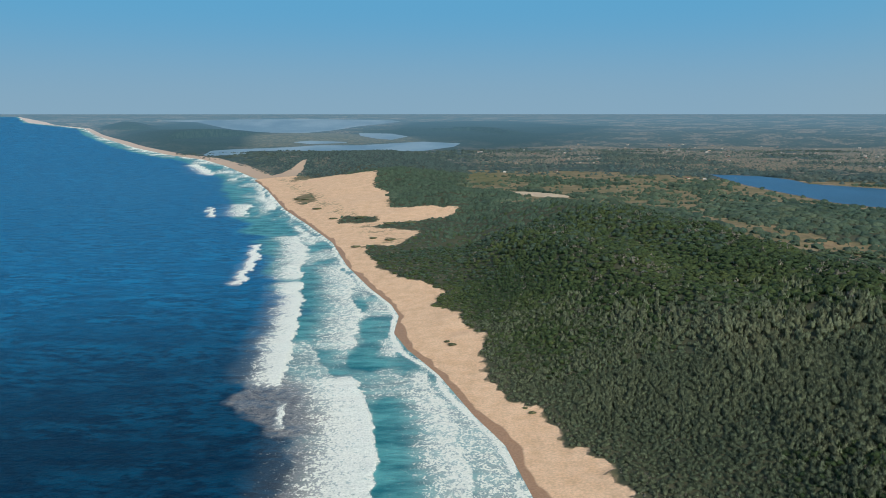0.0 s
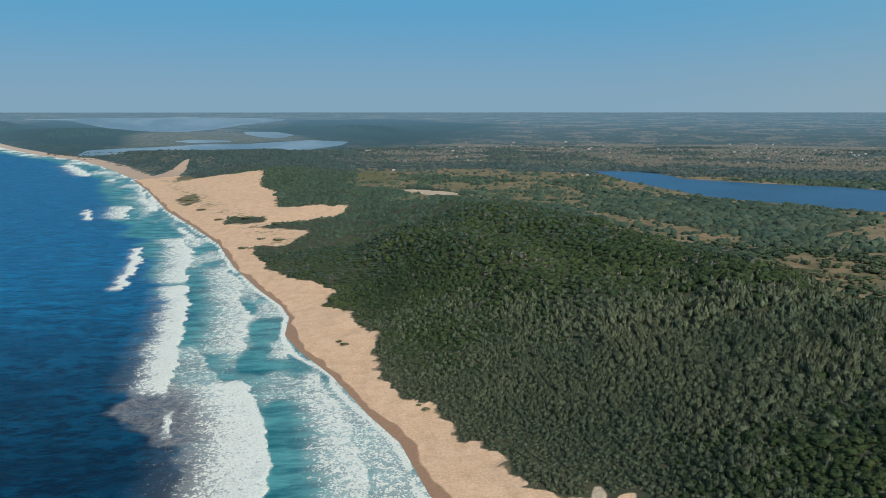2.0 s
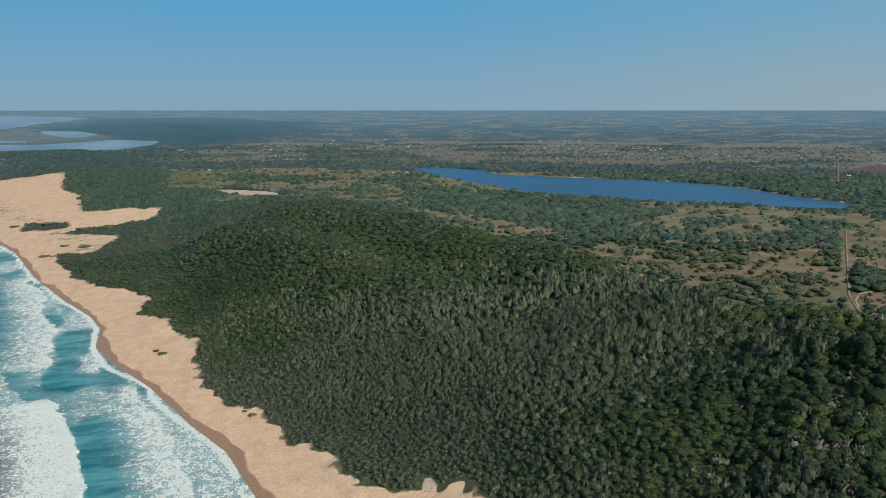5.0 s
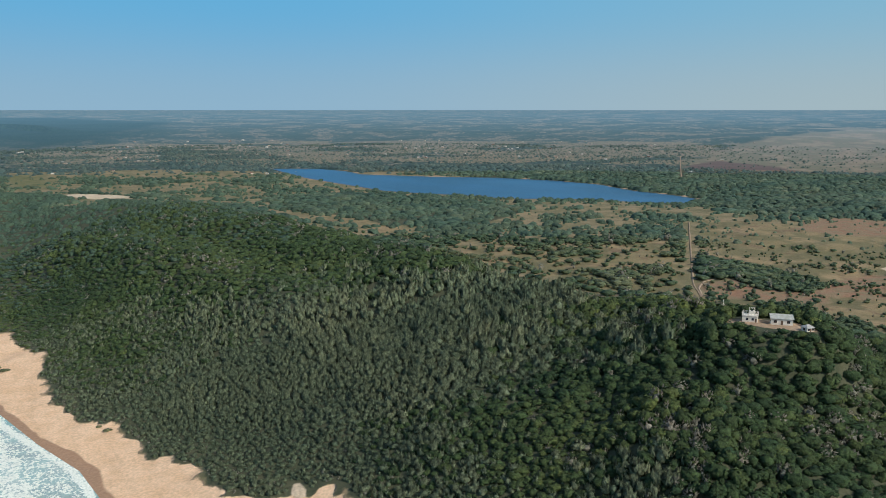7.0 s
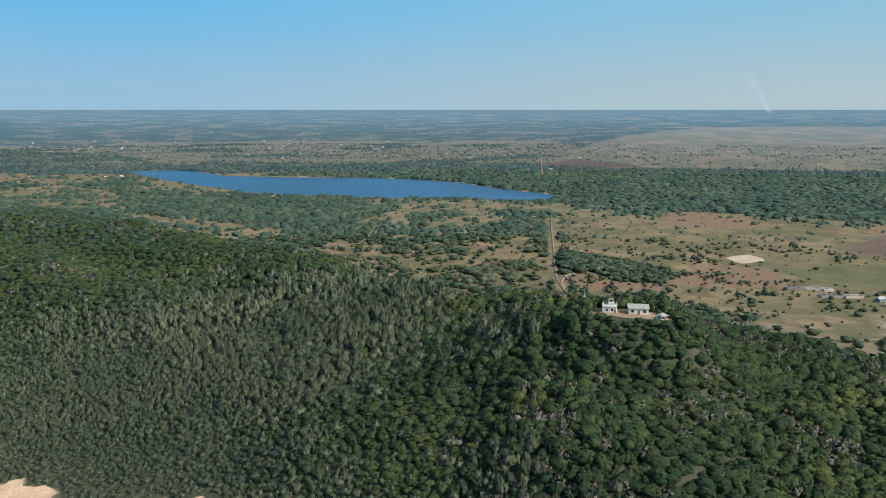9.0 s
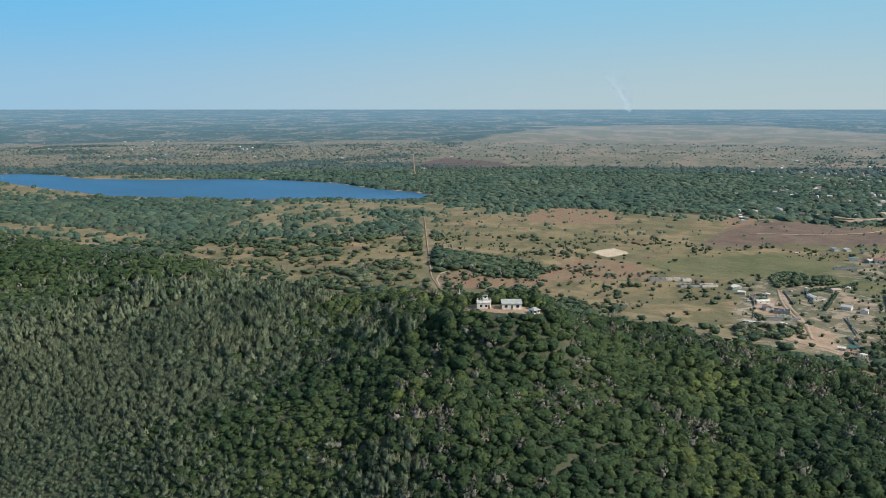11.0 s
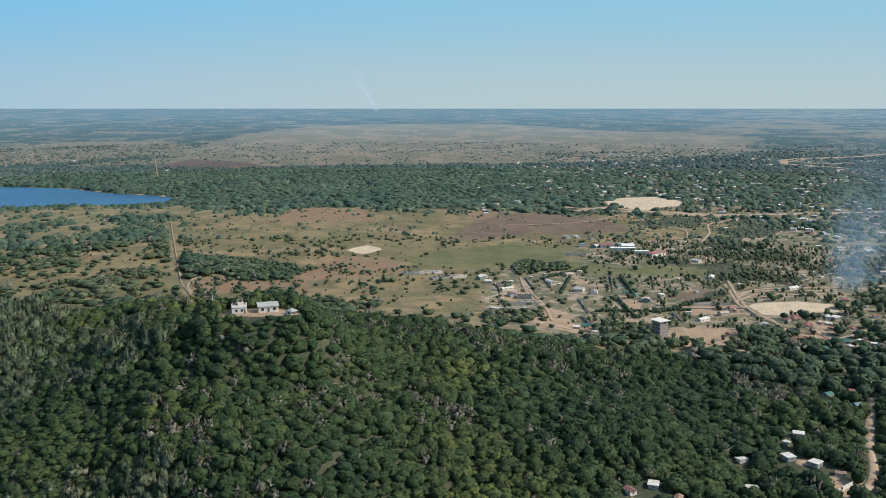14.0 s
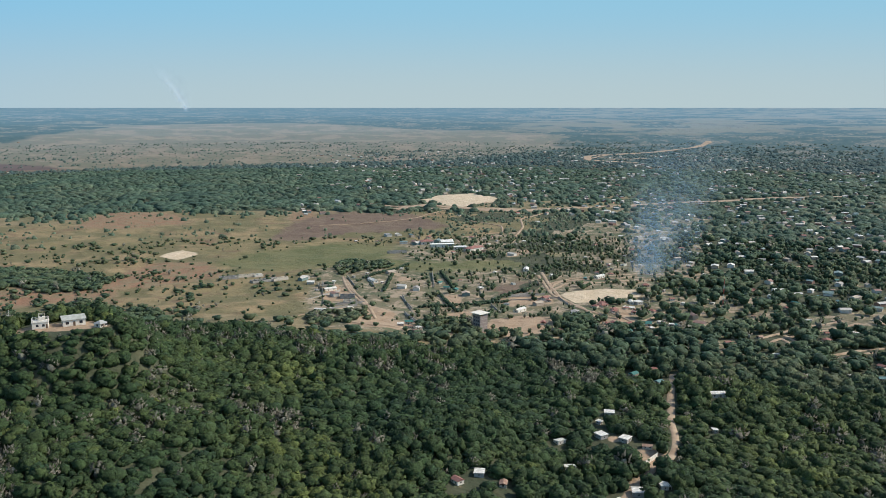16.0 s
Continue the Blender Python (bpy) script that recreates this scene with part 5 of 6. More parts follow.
M_TILE = plain_material("red_clay_tiles", (0.27, 0.115, 0.085), (0.34, 0.165, 0.125), 0.8, 0.8)
M_GREEN = plain_material("green_painted_tin", (0.045, 0.14, 0.11), (0.06, 0.18, 0.14), 0.5, 0.5)
M_BLUE = plain_material("blue_painted_tin", (0.10, 0.19, 0.17), (0.16, 0.26, 0.23), 0.7, 0.5)
M_RUST = plain_material("rusty_tin", (0.28, 0.16, 0.10), (0.36, 0.24, 0.17), 0.7, 0.4)
M_THATCH = plain_material("grey_thatch", (0.20, 0.16, 0.11), (0.28, 0.23, 0.16), 0.95, 1.2)
M_GLASS = plain_material("dark_window_glass", (0.02, 0.025, 0.03), (0.035, 0.04, 0.05), 0.15, 0.5)
M_DOOR = plain_material("brown_wooden_door", (0.13, 0.08, 0.05), (0.18, 0.11, 0.07), 0.7, 1.5)


def box(bm, x0, y0, z0, x1, y1, z1):
    v = [bm.verts.new(p) for p in ((x0, y0, z0), (x1, y0, z0), (x1, y1, z0), (x0, y1, z0), (x0, y0, z1), (x1, y0, z1), (x1, y1, z1), (x0, y1, z1))]
    for f in ((3, 2, 1, 0), (4, 5, 6, 7), (0, 1, 5, 4), (1, 2, 6, 5), (2, 3, 7, 6), (3, 0, 4, 7)):
        bm.faces.new([v[i] for i in f])


def boxed(*boxes):
    bm = bmesh.new()
    for b in boxes:
        box(bm, *b)
    return bm


def roof_mesh(kind, w, l, h, rise, over=0.45, thick=0.16):
    bm = bmesh.new()
    a, b = w / 2 + over, l / 2 + over
    if kind == "flat":
        box(bm, -a, -b, h, a, b, h + 0.22)
        return bm
    if kind == "shed":
        lo, hi = h + 0.05, h + rise
        v = [bm.verts.new(p) for p in ((-a, -b, lo), (a, -b, lo), (a, b, hi), (-a, b, hi), (-a, -b, lo + thick), (a, -b, lo + thick), (a, b, hi + thick), (-a, b, hi + thick))]
        for f in ((3, 2, 1, 0), (4, 5, 6, 7), (0, 1, 5, 4), (1, 2, 6, 5), (2, 3, 7, 6), (3, 0, 4, 7)):
            bm.faces.new([v[i] for i in f])
        return bm
    inset = 0.0 if kind == "gable" else min(a * 0.95, b)
    low, top = [], []
    for dz, row in ((0, low), (thick, top)):
        for p in ((-a, -b, h + dz), (a, -b, h + dz), (a, b, h + dz), (-a, b, h + dz)):
            row.append(bm.verts.new(p))
        # the ridge lies along x
        r = a - (a * 0.75 if kind == "hip" else 0)
        row.append(bm.verts.new((-r, 0, h + rise + dz)))
        row.append(bm.verts.new((r, 0, h + rise + dz)))
    for f in ((0, 1, 5, 4), (2, 3, 4, 5), (1, 2, 5), (3, 0, 4)):
        bm.faces.new([top[i] for i in f])
        bm.faces.new([low[i] for i in reversed(f)])
    for i in range(4):
        j = (i + 1) % 4
        bm.faces.new((low[i], low[j], top[j], top[i]))
    return bm


def wall_mesh(kind, w, l, h, rise):
    """Outer walls as one shell with thickness; gable ends carry on up to the roof."""
    bm = bmesh.new()
    box(bm, -w / 2, -l / 2, -1.2, w / 2, -l / 2 + 0.2, h)
    box(bm, -w / 2, l / 2 - 0.2, -1.2, w / 2, l / 2, h + (rise - 0.1 if kind == "shed" else 0))
    box(bm, -w / 2, -l / 2 + 0.2, -1.2, -w / 2 + 0.2, l / 2 - 0.2, h)
    box(bm, w / 2 - 0.2, -l / 2 + 0.2, -1.2, w / 2, l / 2 - 0.2, h)
    if kind in ("gable", "shed"):
        for sx in (-1, 1):
            x0, x1 = sx * w / 2, sx * (w / 2 - 0.2)
            tip = (0, rise - 0.02) if kind == "gable" else (l / 2 - 0.2, rise - 0.1)
            ring = [(-l / 2 + 0.2, h), (l / 2 - 0.2, h), (tip[0], h + tip[1])]
            va = [bm.verts.new((x0, y, z)) for y, z in ring]
            vb = [bm.verts.new((x1, y, z)) for y, z in ring]
            bm.faces.new(va)
            bm.faces.new(vb[::-1])
            for i in range(3):
                bm.faces.new((va[i], va[(i + 1) % 3], vb[(i + 1) % 3], vb[i]))
    return bm


def house(label, kind, w, l, h, rise, wall, roof, group, porch=False, name="house", plain=False):
    top = tagged(new(name), label, "house", group)
    part("wall", wall_mesh(kind, w, l, h, rise), wall, top)
    part("roof", roof_mesh(kind, w, l, h, rise), roof, top)
    part("door", boxed((-0.5, -l / 2 - 0.04, 0, 0.5, -l / 2 + 0.02, 2.05)), M_DOOR, top)
    win = boxed((-0.6, -0.04, 0, 0.6, 0.02, 1.1))
    first = part("window", win, M_GLASS, top, place=pose(-w * 0.3, -l / 2, 1.0))
    bars = boxed((-0.68, -0.07, -0.08, 0.68, 0.0, 0.0), (-0.68, -0.07, 1.1, 0.68, 0.0, 1.18), (-0.68, -0.07, 0.0, -0.6, 0.0, 1.1), (0.6, -0.07, 0.0, 0.68, 0.0, 1.1), (-0.03, -0.065, 0.0, 0.03, -0.04, 1.1))
    frame_first = part("window_frame", bars, M_DOOR if wall != M_GREYW else M_WHITE, first)
    spots = [pose(w * 0.3, -l / 2, 1.0), pose(-w * 0.25, l / 2, 1.0, 0, 0, 180), pose(w * 0.25, l / 2, 1.0, 0, 0, 180), pose(-w / 2, 0, 1.0, 0, 0, -90), pose(w / 2, 0, 1.0, 0, 0, 90)]
    for m in spots[:1] if plain else spots:
        o = new("window", first.data)
        o.parent = top
        o.matrix_basis = m
        fr = new("window_frame", frame_first.data)
        fr.parent = o
    if porch:
        part("porch_roof", boxed((-w / 2, -l / 2 - 2.2, h - 0.35, w / 2, -l / 2 - 0.02, h - 0.2)), roof, top)
        for sx in (-1, 1):
            part("post", boxed((sx * (w / 2 - 0.25) - 0.1, -l / 2 - 2.1, -0.6, sx * (w / 2 - 0.25) + 0.1, -l / 2 - 1.9, h - 0.352)), wall, top)
    return top


VIL = "houses of the village"
KINDS = [
    house("white plastered house with a pale tin roof", "shed", 10, 7, 2.9, 0.9, M_WHITE, M_TIN, VIL, True),
    house("cream house under a hipped red tile roof", "hip", 11, 9, 3.0, 2.4, M_CREAM, M_TILE, VIL, True),
    house("grey block house with a flat concrete roof", "flat", 8, 7, 3.0, 0.3, M_GREYW, M_TIN, VIL),
    house("house with a green painted tin gable roof", "gable", 10, 7, 2.7, 1.8, M_CREAM, M_GREEN, VIL),
    house("small house with a blue tin roof", "gable", 7, 6, 2.6, 1.4, M_WHITE, M_BLUE, VIL),
    house("low house with a rusty brown tin roof", "gable", 9, 6, 2.5, 1.4, M_CREAM, M_RUST, VIL),
    house("long white building with a pale tin roof", "gable", 18, 7, 3.0, 1.6, M_WHITE, M_TIN, VIL),
    house("hut with a steep grey thatched roof", "hip", 6, 6, 2.2, 2.6, M_CREAM, M_THATCH, VIL),
    house("small white house with a red tile gable roof", "gable", 9, 7, 2.9, 1.9, M_WHITE, M_TILE, VIL),
    house("small tin-roofed block room", "shed", 5, 4.5, 2.5, 0.6, M_GREYW, M_TIN, VIL),
    house("pale far-off house with a light tin roof", "gable", 10, 7, 2.8, 1.5, M_WHITE, M_PALE, VIL, plain=True),
    house("long low far-off house with a pale roof", "shed", 14, 7, 2.8, 1.0, M_CREAM, M_PALE, VIL, plain=True),
    house("far-off house with a reddish roof", "gable", 10, 8, 2.8, 2.0, M_CREAM, M_TILE, VIL, plain=True),
]
rng = np.random.default_rng(37)
placed = set()
for x, y, k in HOUSES:
    turn = float(rng.choice([10, 55, -35, 100, 145, -80]) + rng.uniform(-12, 12))
    bx, by, bz = bend(np.array([x]), np.array([y]), np.array([ground_z(x, y)]))
    q = float(rng.uniform(0.7, 0.88)) if math.hypot(x, y) < 470 else float(rng.uniform(0.55, 0.86))
    m = pose(bx[0], by[0], bz[0] + 0.05, 0, 0, turn) @ Matrix.Diagonal((q, q, q, 1))
    if k in placed:
        copy_thing(KINDS[k], m)
    else:
        KINDS[k].matrix_basis = m
        placed.add(k)

# ---- the school ----
SCH = "buildings of the school"
for lab, sort, sw, sl, sx, sy, turn, roofing in (
    ("long white school block under a red tile roof", "hip", 22, 9, 878, 188, -28, M_TILE), ("white school block under a red tile roof", "hip", 15, 8, 905, 248, -62, M_TILE),
    ("long low white school block with a pale flat roof", "flat", 26, 7, 889, 226, -66, M_PALE), ("white school block with a pale flat roof", "flat", 16, 7, 881, 205, -66, M_PALE), ("white school hall with a pale tin roof", "gable", 14, 9, 908, 226, -60, M_PALE)):
    block = house(lab, sort, sw, sl, 3.4, 2.0, M_WHITE, roofing, SCH, name="school_building")
    block.matrix_basis = pose(sx, sy, ground_z(sx, sy) + 0.1, 0, 0, turn)

# ---- the radio mast in the village ----
radio = tagged(new("radio_mast"), "slender red and white lattice radio mast among trees", "mast")
M_REDP = plain_material("red_mast_paint", (0.42, 0.10, 0.07), (0.50, 0.14, 0.10), 0.6, 0.5)
for i in range(6):
    bm = bmesh.new()
    z0, z1, r0, r1 = i * 4.0 - (1 if i == 0 else 0), i * 4.0 + 4.0, 0.8 - 0.11 * i, 0.8 - 0.11 * (i + 1)
    for a in range(3):
        p0, p1 = a * 2.094, (a + 1) * 2.094
        limb(bm, (math.cos(p0) * r0, math.sin(p0) * r0, z0), (math.cos(p0) * r1, math.sin(p0) * r1, z1), 0.09, 0.09, 4)
        limb(bm, (math.cos(p0) * r0, math.sin(p0) * r0, z0), (math.cos(p1) * r1, math.sin(p1) * r1, z1), 0.06, 0.06, 4)
    part("mast_section", bm, M_REDP if i % 2 else M_WHITE, radio, "red lattice section" if i % 2 else "white lattice section")
radio.matrix_basis = pose(656, -53, ground_z(656, -53))

# ---- far homes, too small to pick apart ----
def home_material():
    g = Net("far_home_paint")
    row = g.n.new("ShaderNodeValToRGB")
    row.color_ramp.interpolation = "CONSTANT"
    e = row.color_ramp.elements
    tones = [(0.52, 0.47, 0.39), (0.36, 0.32, 0.27), (0.46, 0.36, 0.26), (0.27, 0.15, 0.11), (0.72, 0.66, 0.55), (0.62, 0.57, 0.48), (0.15, 0.22, 0.20)]
    while len(e) < len(tones):
        e.new(0.5)
    for i, c in enumerate(tones):
        e[i].position, e[i].color = i / len(tones), (*c, 1)
    g.plug(g.island(), row.inputs["Fac"])
    g.surf(g.mix(g.ramp(g.noise(0.6, 4), 0.4, 0.6, 0, 0.3), row.outputs["Color"], (0.3, 0.25, 0.2)), 0.8, 0.3)
    return g.mat


hv, hf = [], []
for x, y, w, l, h, rise, t in HOMES:
    bx, by, bz = (float(c[0]) for c in bend(np.array([x]), np.array([y]), np.array([ground_z(x, y)])))
    shape = [(-w, -l, -1), (w, -l, -1), (w, l, -1), (-w, l, -1), (-w, -l, h), (w, -l, h), (w, l, h), (-w, l, h), (-w, 0, h + rise - 0.2), (w, 0, h + rise - 0.2)]
    lid = [(-w - 0.4, -l - 0.4, h - 0.1), (w + 0.4, -l - 0.4, h - 0.1), (w + 0.4, 0, h + rise), (-w - 0.4, 0, h + rise), (w + 0.4, l + 0.4, h - 0.1), (-w - 0.4, l + 0.4, h - 0.1)]
    n = len(hv)
    hv += [(bx + px0 * math.cos(t) - py0 * math.sin(t), by + px0 * math.sin(t) + py0 * math.cos(t), bz + pz0) for px0, py0, pz0 in shape + lid]
    hf += [tuple(n + i for i in f) for f in ((0, 1, 5, 4), (1, 2, 6, 9, 5), (2, 3, 7, 6), (3, 0, 4, 8, 7), (10, 11, 12, 13), (13, 12, 14, 15))]
homes_me = bpy.data.meshes.new("far_homes")
homes_me.from_pydata(hv, [], hf)
homes_me.materials.append(home_material())
tagged(new("far_homes", homes_me), "small pale and rusty roofs scattered among far trees", "houses", kind="stuff")


# ---- roofless block buildings on the plain ----
def roofless(x, y, w, l, rooms, turn, material, label):
    top = tagged(new("ruin"), label, "ruin", "roofless buildings on the dry plain")
    part("floor_slab", boxed((-w / 2, -l / 2, -0.8, w / 2, l / 2, 0.12)), M_GREYW, top)
    for s0 in (-1, 1):
        part("long_wall", boxed((-w / 2, s0 * l / 2 - 0.12, 0.12, w / 2, s0 * l / 2 + 0.12, 2.3)), material, top)
    for i in range(rooms + 1):
        cx = -w / 2 + 0.12 + (w - 0.24) * i / rooms
        part("cross_wall", boxed((cx - 0.12, -l / 2 + 0.122, 0.12, cx + 0.12, l / 2 - 0.122, 2.0 + 0.5 * (i % 2))), material, top)
    top.matrix_basis = pose(x, y, ground_z(x, y), 0, 0, turn)


for rx, ry, rw, rl, rooms, turn, mat, lab in RUINS:
    roofless(rx, ry, rw, rl, rooms, turn, (M_WHITE, M_CREAM, M_GREYW)[mat], lab)

# ---- the unfinished tower ----
tower = tagged(new("tower_building"), "unfinished five-storey block tower under a wide pale slab", "building")
part("wall", boxed((-4.2, -4.2, -1, 4.2, 4.2, 13.6)), M_BRICK, tower)
part("roof", boxed((-6.2, -5.6, 15.0, 5.6, 5.6, 15.35)), M_WHITE, tower, "wide pale concrete roof slab")
for sx in (-3.9, 3.9):
    for sy in (-3.9, 3.9):
        part("column", boxed((sx - 0.25, sy - 0.25, 13.6, sx + 0.25, sy + 0.25, 15.0)), M_GREYW, tower)
for f in range(5):
    part("floor_band", boxed((-4.28, -4.28, 2.55 + 2.7 * f, 4.28, 4.28, 2.75 + 2.7 * f)) if f < 4 else boxed((-4.3, -4.3, 13.5, 4.3, 4.3, 13.62)), M_GREYW, tower)
    for c in (-2.2, 0.4, 2.6):
        part("window", boxed((c - 0.55, -4.24, 0.9 + 2.7 * f, c + 0.55, -4.18, 2.1 + 2.7 * f)), M_GLASS, tower)
tower.matrix_basis = pose(540, 111, ground_z(540, 111), 0, 0, -122) @ Matrix.Diagonal((0.84, 0.84, 0.88, 1))

# ---- the light station on the ridge ----
LZ = 73.2
station = tagged(new("lighthouse"), "white light station with a railed roof terrace and lantern", "lighthouse")
part("wall", boxed((-3.9, -3.2, -1.5, 3.9, 3.2, 3.2)), M_WHITE, station)
part("terrace", boxed((-4.15, -3.45, 3.2, 4.15, 3.45, 3.45)), M_WHITE, station)
for i in range(6):
    x0 = -3.9 + 1.56 * i
    for y0 in (-3.3, 3.3):
        part("rail_post", boxed((x0 - 0.09, y0 - 0.09, 3.45, x0 + 0.09, y0 + 0.09, 4.75)), M_WHITE, station)
for y0 in (-3.3, 3.3):
    for z0 in (3.95, 4.65):
        part("rail", boxed((-4.0, y0 - 0.06, z0, 4.0, y0 + 0.06, z0 + 0.1)), M_WHITE, station)
for x0 in (-4.0, 4.0):
    for z0 in (3.95, 4.65):
        part("rail", boxed((x0 - 0.06, -3.24, z0, x0 + 0.06, 3.24, z0 + 0.1)), M_WHITE, station)
part("roof_room", boxed((-0.8, 0.4, 3.45, 2.2, 2.6, 5.3)), M_WHITE, station, "small white room on the terrace")
for x0 in (-0.7, 2.1):
    for y0 in (0.5, 2.5):
        part("lantern_post", boxed((x0 - 0.09, y0 - 0.09, 5.3, x0 + 0.09, y0 + 0.09, 6.8)), M_WHITE, station)
for y0 in (0.5, 2.5):
    part("lantern_beam", boxed((-0.8, y0 - 0.08, 6.8, 2.2, y0 + 0.08, 6.92)), M_WHITE, station)
bm = bmesh.new()
bmesh.ops.create_cone(bm, cap_ends=True, segments=14, radius1=0.5, radius2=0.45, depth=1.0, matrix=Matrix.Translation((0.7, 1.5, 5.8)))
part("lamp", bm, M_GLASS, station)
for x0 in (-3.3, 3.6):
    bm = bmesh.new()
    limb(bm, (x0, -2.9, 3.45), (x0, -2.9, 6.6), 0.13, 0.08)
    part("mast", bm, M_WHITE, station)
for x0 in (-2.0, 0.9):
    part("window", boxed((x0, -3.24, 1.0, x0 + 1.2, -3.18, 2.2)), M_GLASS, station)
part("door", boxed((2.6, -3.24, 0, 3.5, -3.18, 2.1)), M_DOOR, station)
station.matrix_basis = pose(310, 264, LZ, 0, 0, -52) @ Matrix.Diagonal((0.86, 0.86, 0.86, 1))

quarters = house("long white keeper's house with a mossy grey tin roof", "shed", 9.4, 5.4, 2.8, 1.0, M_WHITE, plain_material("mossy_tin", (0.34, 0.33, 0.26), (0.48, 0.46, 0.39), 0.85, 0.5), "light station buildings")
quarters.matrix_basis = pose(318, 253, LZ, 0, 0, -46)
hut = house("small white shed with a hipped grey roof", "hip", 4.6, 4.6, 2.4, 1.5, M_WHITE, plain_material("grey_roof_sheet", (0.33, 0.31, 0.27), (0.42, 0.40, 0.35), 0.9, 0.5), "light station buildings", name="shed")
hut.matrix_basis = pose(318, 239, LZ - 0.4, 0, 0, -10) @ Matrix.Diagonal((0.82, 0.82, 0.82, 1))
mast = tagged(new("antenna_mast"), "thin white mast on the ridge by the lighthouse", "mast")
bm = bmesh.new()
limb(bm, (0, 0, -1), (0, 0, 9), 0.2, 0.1)
part("pole", bm, M_WHITE, mast)
part("crossbar", boxed((-0.9, -0.06, 6.4, 0.9, 0.06, 6.55)), M_WHITE, mast)
mast.matrix_basis = pose(314, 284, ground_z(314, 284), 0, 0, -48)

# ---- yard walls and hedges in the village ----
def yard_wall(a, b, tall, thick, material, name, label, category):
    dx, dy = b[0] - a[0], b[1] - a[1]
    n = math.hypot(dx, dy)
    w = tagged(new(name), label, category, "yard boundaries")
    posts = max(1, int(n / 3))
    for i in range(posts):
        part("panel", boxed((i * n / posts + 0.13, -thick / 2, -0.6, (i + 1) * n / posts - 0.13, thick / 2, tall)), material, w)
    for i in range(posts + 1):
        part("post", boxed((i * n / posts - 0.13, -thick * 0.75, -0.6, i * n / posts + 0.13, thick * 0.75, tall + 0.15)), material, w)
    w.matrix_basis = pose(a[0], a[1], ground_z((a[0] + b[0]) / 2, (a[1] + b[1]) / 2), 0, 0, math.degrees(math.atan2(dy, dx)))


yard_wall((353, 1.5), (367, -5.5), 2.0, 0.25, M_WHITE, "wall_yard", "white plastered yard wall beside the dirt road", "wall")
for a, b in (((640, 118), (664, 72)), ((664, 72), (640, 62)), ((625, 120), (600, 108)), ((560, 236), (585, 215)), ((600, 262), (640, 250)), ((676, 140), (640, 128)), ((649, 169), (597, 139)), ((631, 195), (593, 174)), ((744, 199), (681, 180)), ((709, 250), (678, 234)), ((649, 121), (676, 95)), ((573, 174), (543, 154)), ((589, 239), (601, 215)), ((703, 267), (652, 239)), ((709, 252), (666, 229)), ((583, 235), (597, 216)), ((634, 194), (575, 168)), ((570, 173), (539, 153)), ((741, 198), (675, 179)), ((671, 278), (591, 245)), ((648, 123), (674, 85))):
    yard_wall(a, b, 1.3, 0.22, M_GREYW, "wall_yard", "grey block wall round a bare yard", "wall")


def hedge(a, b, tall, seed):
    n = math.hypot(b[0] - a[0], b[1] - a[1])
    k = int(n / 2.2)
    r = np.random.default_rng(seed)
    t = np.linspace(0, 1, k)
    x = a[0] + (b[0] - a[0]) * t + r.uniform(-0.5, 0.5, k)
    y = a[1] + (b[1] - a[1]) * t + r.uniform(-0.5, 0.5, k)
    grove("hedge", np.stack([x, y, height(x, y) - 0.3], 1), np.full(k, 3.6), tall * r.uniform(0.7, 1.2, k), r.uniform(0.0, 0.4, k), 8, "broad", M_SCRUB, "dark green hedge between yards", "hedge", seed)


for i, (a, b) in enumerate((((742, 190), (670, 160)), ((720, 230), (650, 215)), ((615, 160), (575, 150)), ((600, 170), (640, 110)), ((560, 150), (560, 120)), ((690, 100), (620, 130)), ((770, 230), (700, 250)), ((659, 172), (593, 139)))):
    hedge(a, b, 3.5, 700 + i)

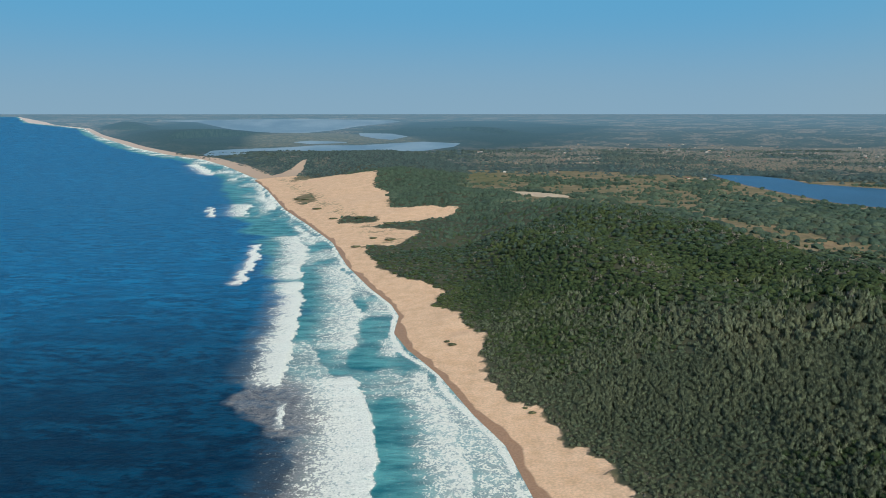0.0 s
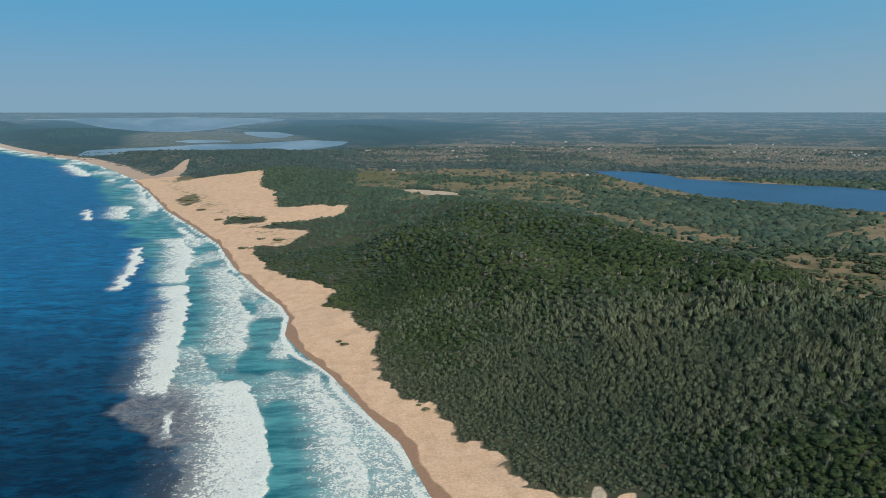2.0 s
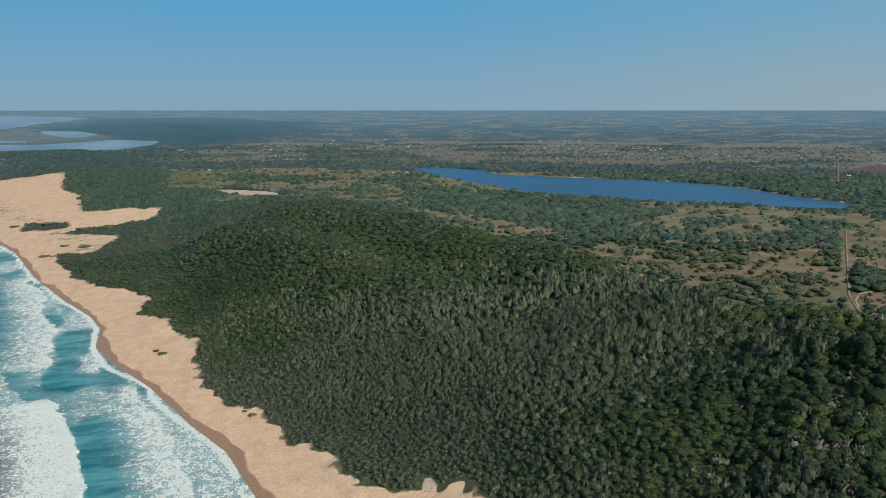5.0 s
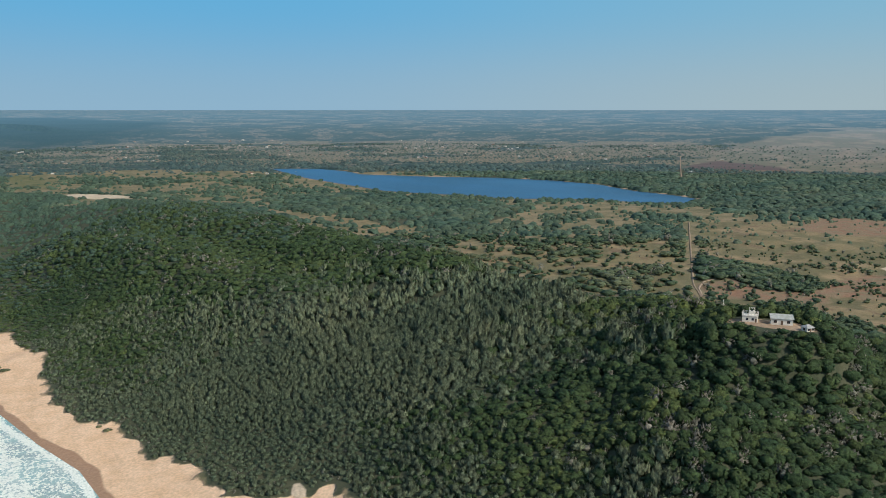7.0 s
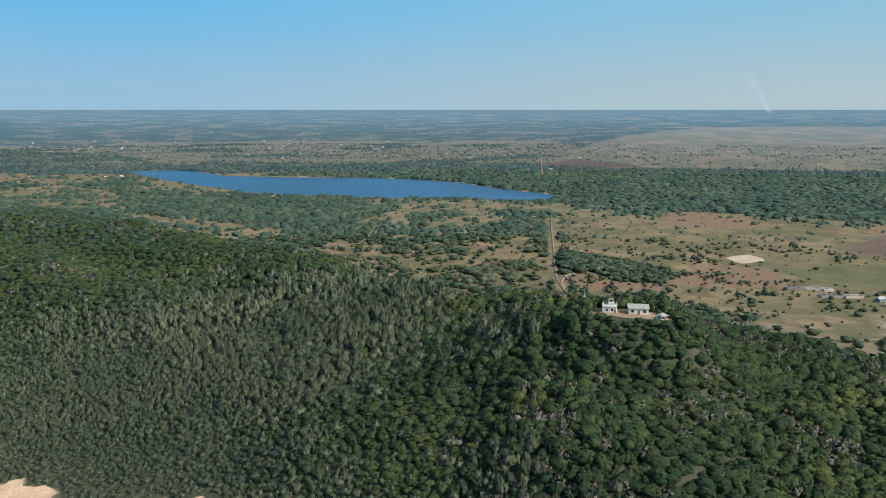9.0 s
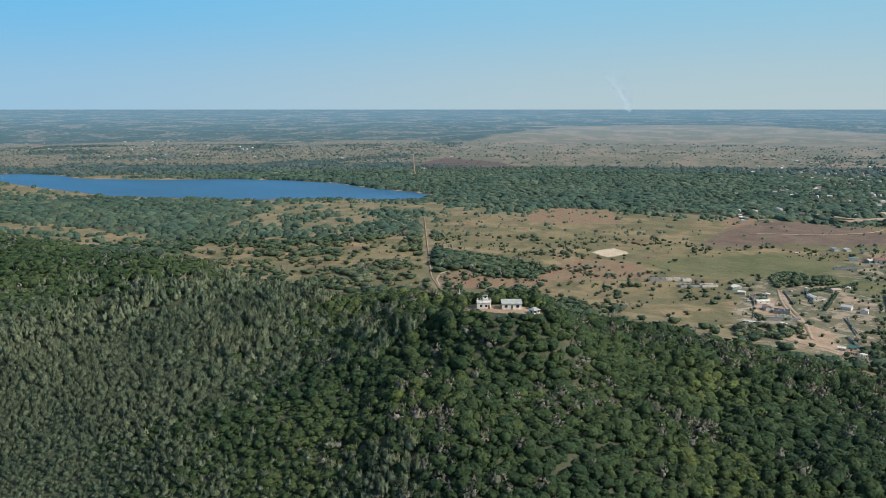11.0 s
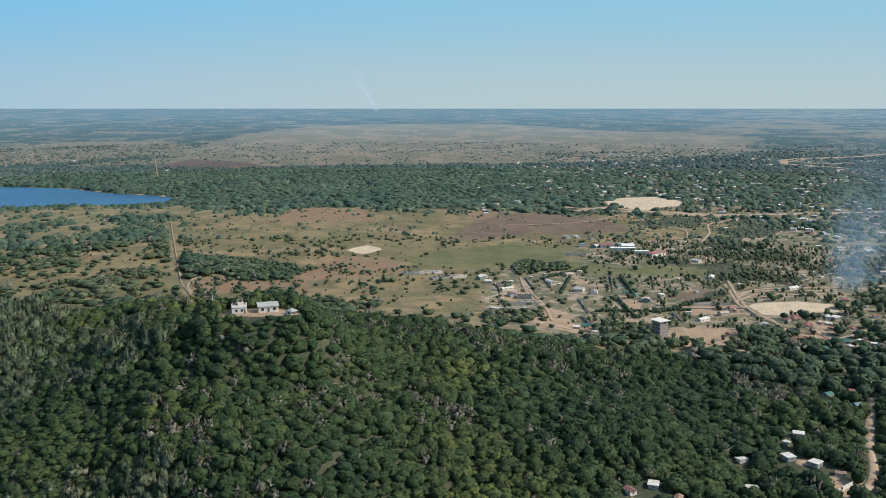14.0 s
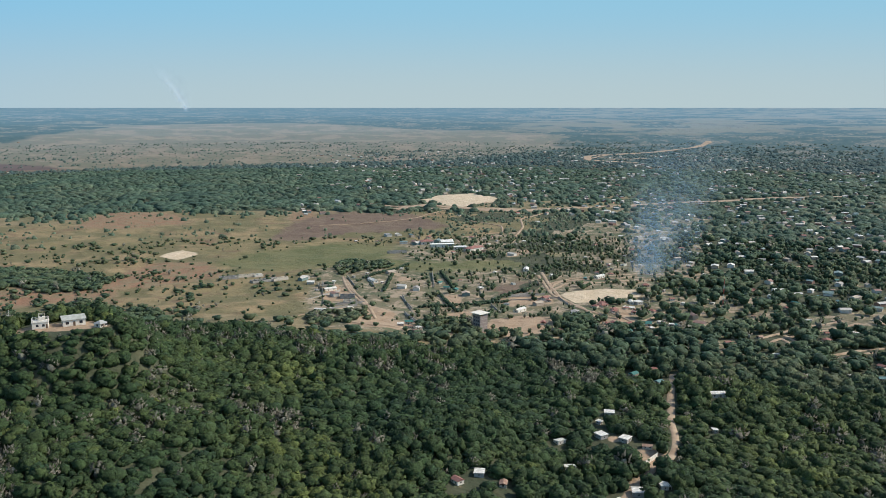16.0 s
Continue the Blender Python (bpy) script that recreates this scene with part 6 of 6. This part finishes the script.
# ---- smoke ----
def smoke_material(name, colour, thick, fine=0.05):
    """Thin drifting smoke: mostly clear, with soft torn edges."""
    g = Net(name)
    n = g.math("ADD", g.math("MULTIPLY", g.noise(fine, 5, 0.6), 0.6), g.math("MULTIPLY", g.noise(fine * 4, 4, 0.6), 0.4))
    a = g.math("MULTIPLY", g.math("MULTIPLY", g.ramp(n, 0.30, 0.70), g.attr("veil")), thick)
    d = g.n.new("ShaderNodeBsdfDiffuse")
    d.inputs["Color"].default_value = (*colour, 1)
    tl = g.n.new("ShaderNodeBsdfTranslucent")
    tl.inputs["Color"].default_value = (*colour, 1)
    both = g.n.new("ShaderNodeMixShader")
    g.l.new(d.outputs[0], both.inputs[1])
    g.l.new(tl.outputs[0], both.inputs[2])
    tr = g.n.new("ShaderNodeBsdfTransparent")
    m = g.n.new("ShaderNodeMixShader")
    g.plug(a, m.inputs[0])
    g.l.new(tr.outputs[0], m.inputs[1])
    g.l.new(both.outputs[0], m.inputs[2])
    g.l.new(m.outputs[0], g.out.inputs["Surface"])
    return g.mat


def smoke(base, tall, w0, w1, lean, layers, material, label, seed):
    """A rising plume: loose curtains of smoke one behind the other, crossing at angles."""
    r = np.random.default_rng(seed)
    away = np.array([base[0], base[1]]) / math.hypot(base[0], base[1])
    top = tagged(new("smoke_plume"), label, "smoke")
    side = np.array([away[1], -away[0]])
    for k in range(layers):
        u, v = np.meshgrid(np.linspace(-1, 1, 21), np.linspace(0, 1, 31))
        ang = r.uniform(-0.9, 0.9)
        way = side * math.cos(ang) + away * math.sin(ang)
        w = w0 + (w1 - w0) * v ** 0.8
        off = r.uniform(-0.35, 0.35) * w + lean * tall * v ** 1.3
        sway = np.sin(v * r.uniform(4, 7) + r.uniform(0, 6)) * w * 0.15
        deep = r.uniform(-1, 1) * w0 * 0.8
        run = u * w * 0.5 + sway
        x = base[0] + way[0] * run + side[0] * off + away[0] * (deep + 4 * np.sin(u * 3 + k))
        y = base[1] + way[1] * run + side[1] * off + away[1] * (deep + 4 * np.sin(u * 3 + k))
        z = base[2] + v * tall
        i = (np.arange(30)[:, None] * 21 + np.arange(20)[None, :]).ravel()
        me = sheet("curtain", np.stack([x.ravel(), y.ravel(), z.ravel()], 1), np.stack([i, i + 1, i + 22, i + 21], 1), material)
        put_attr(me, "veil", ((1 - u * u) ** 1.5 * np.clip(v * 14, 0, 1) * (1 - v) ** 1.2).ravel())
        o = new("curtain", me)
        o.parent = top
        o.visible_shadow = False
    return top


smoke((762, -6, 20), 150, 30, 120, 0.16, 8, smoke_material("blue_smoke", (0.62, 0.79, 0.90), 0.16), "thin blue-grey smoke drifting up from a yard fire", 3)
FS = radians(59.1)
smoke((math.sin(FS) * 4600, math.cos(FS) * 4600, 150), 230, 22, 110, -0.5, 6, smoke_material("far_smoke", (0.95, 0.95, 0.95), 0.34, 0.006), "pale smoke column of a far bush fire", 8)
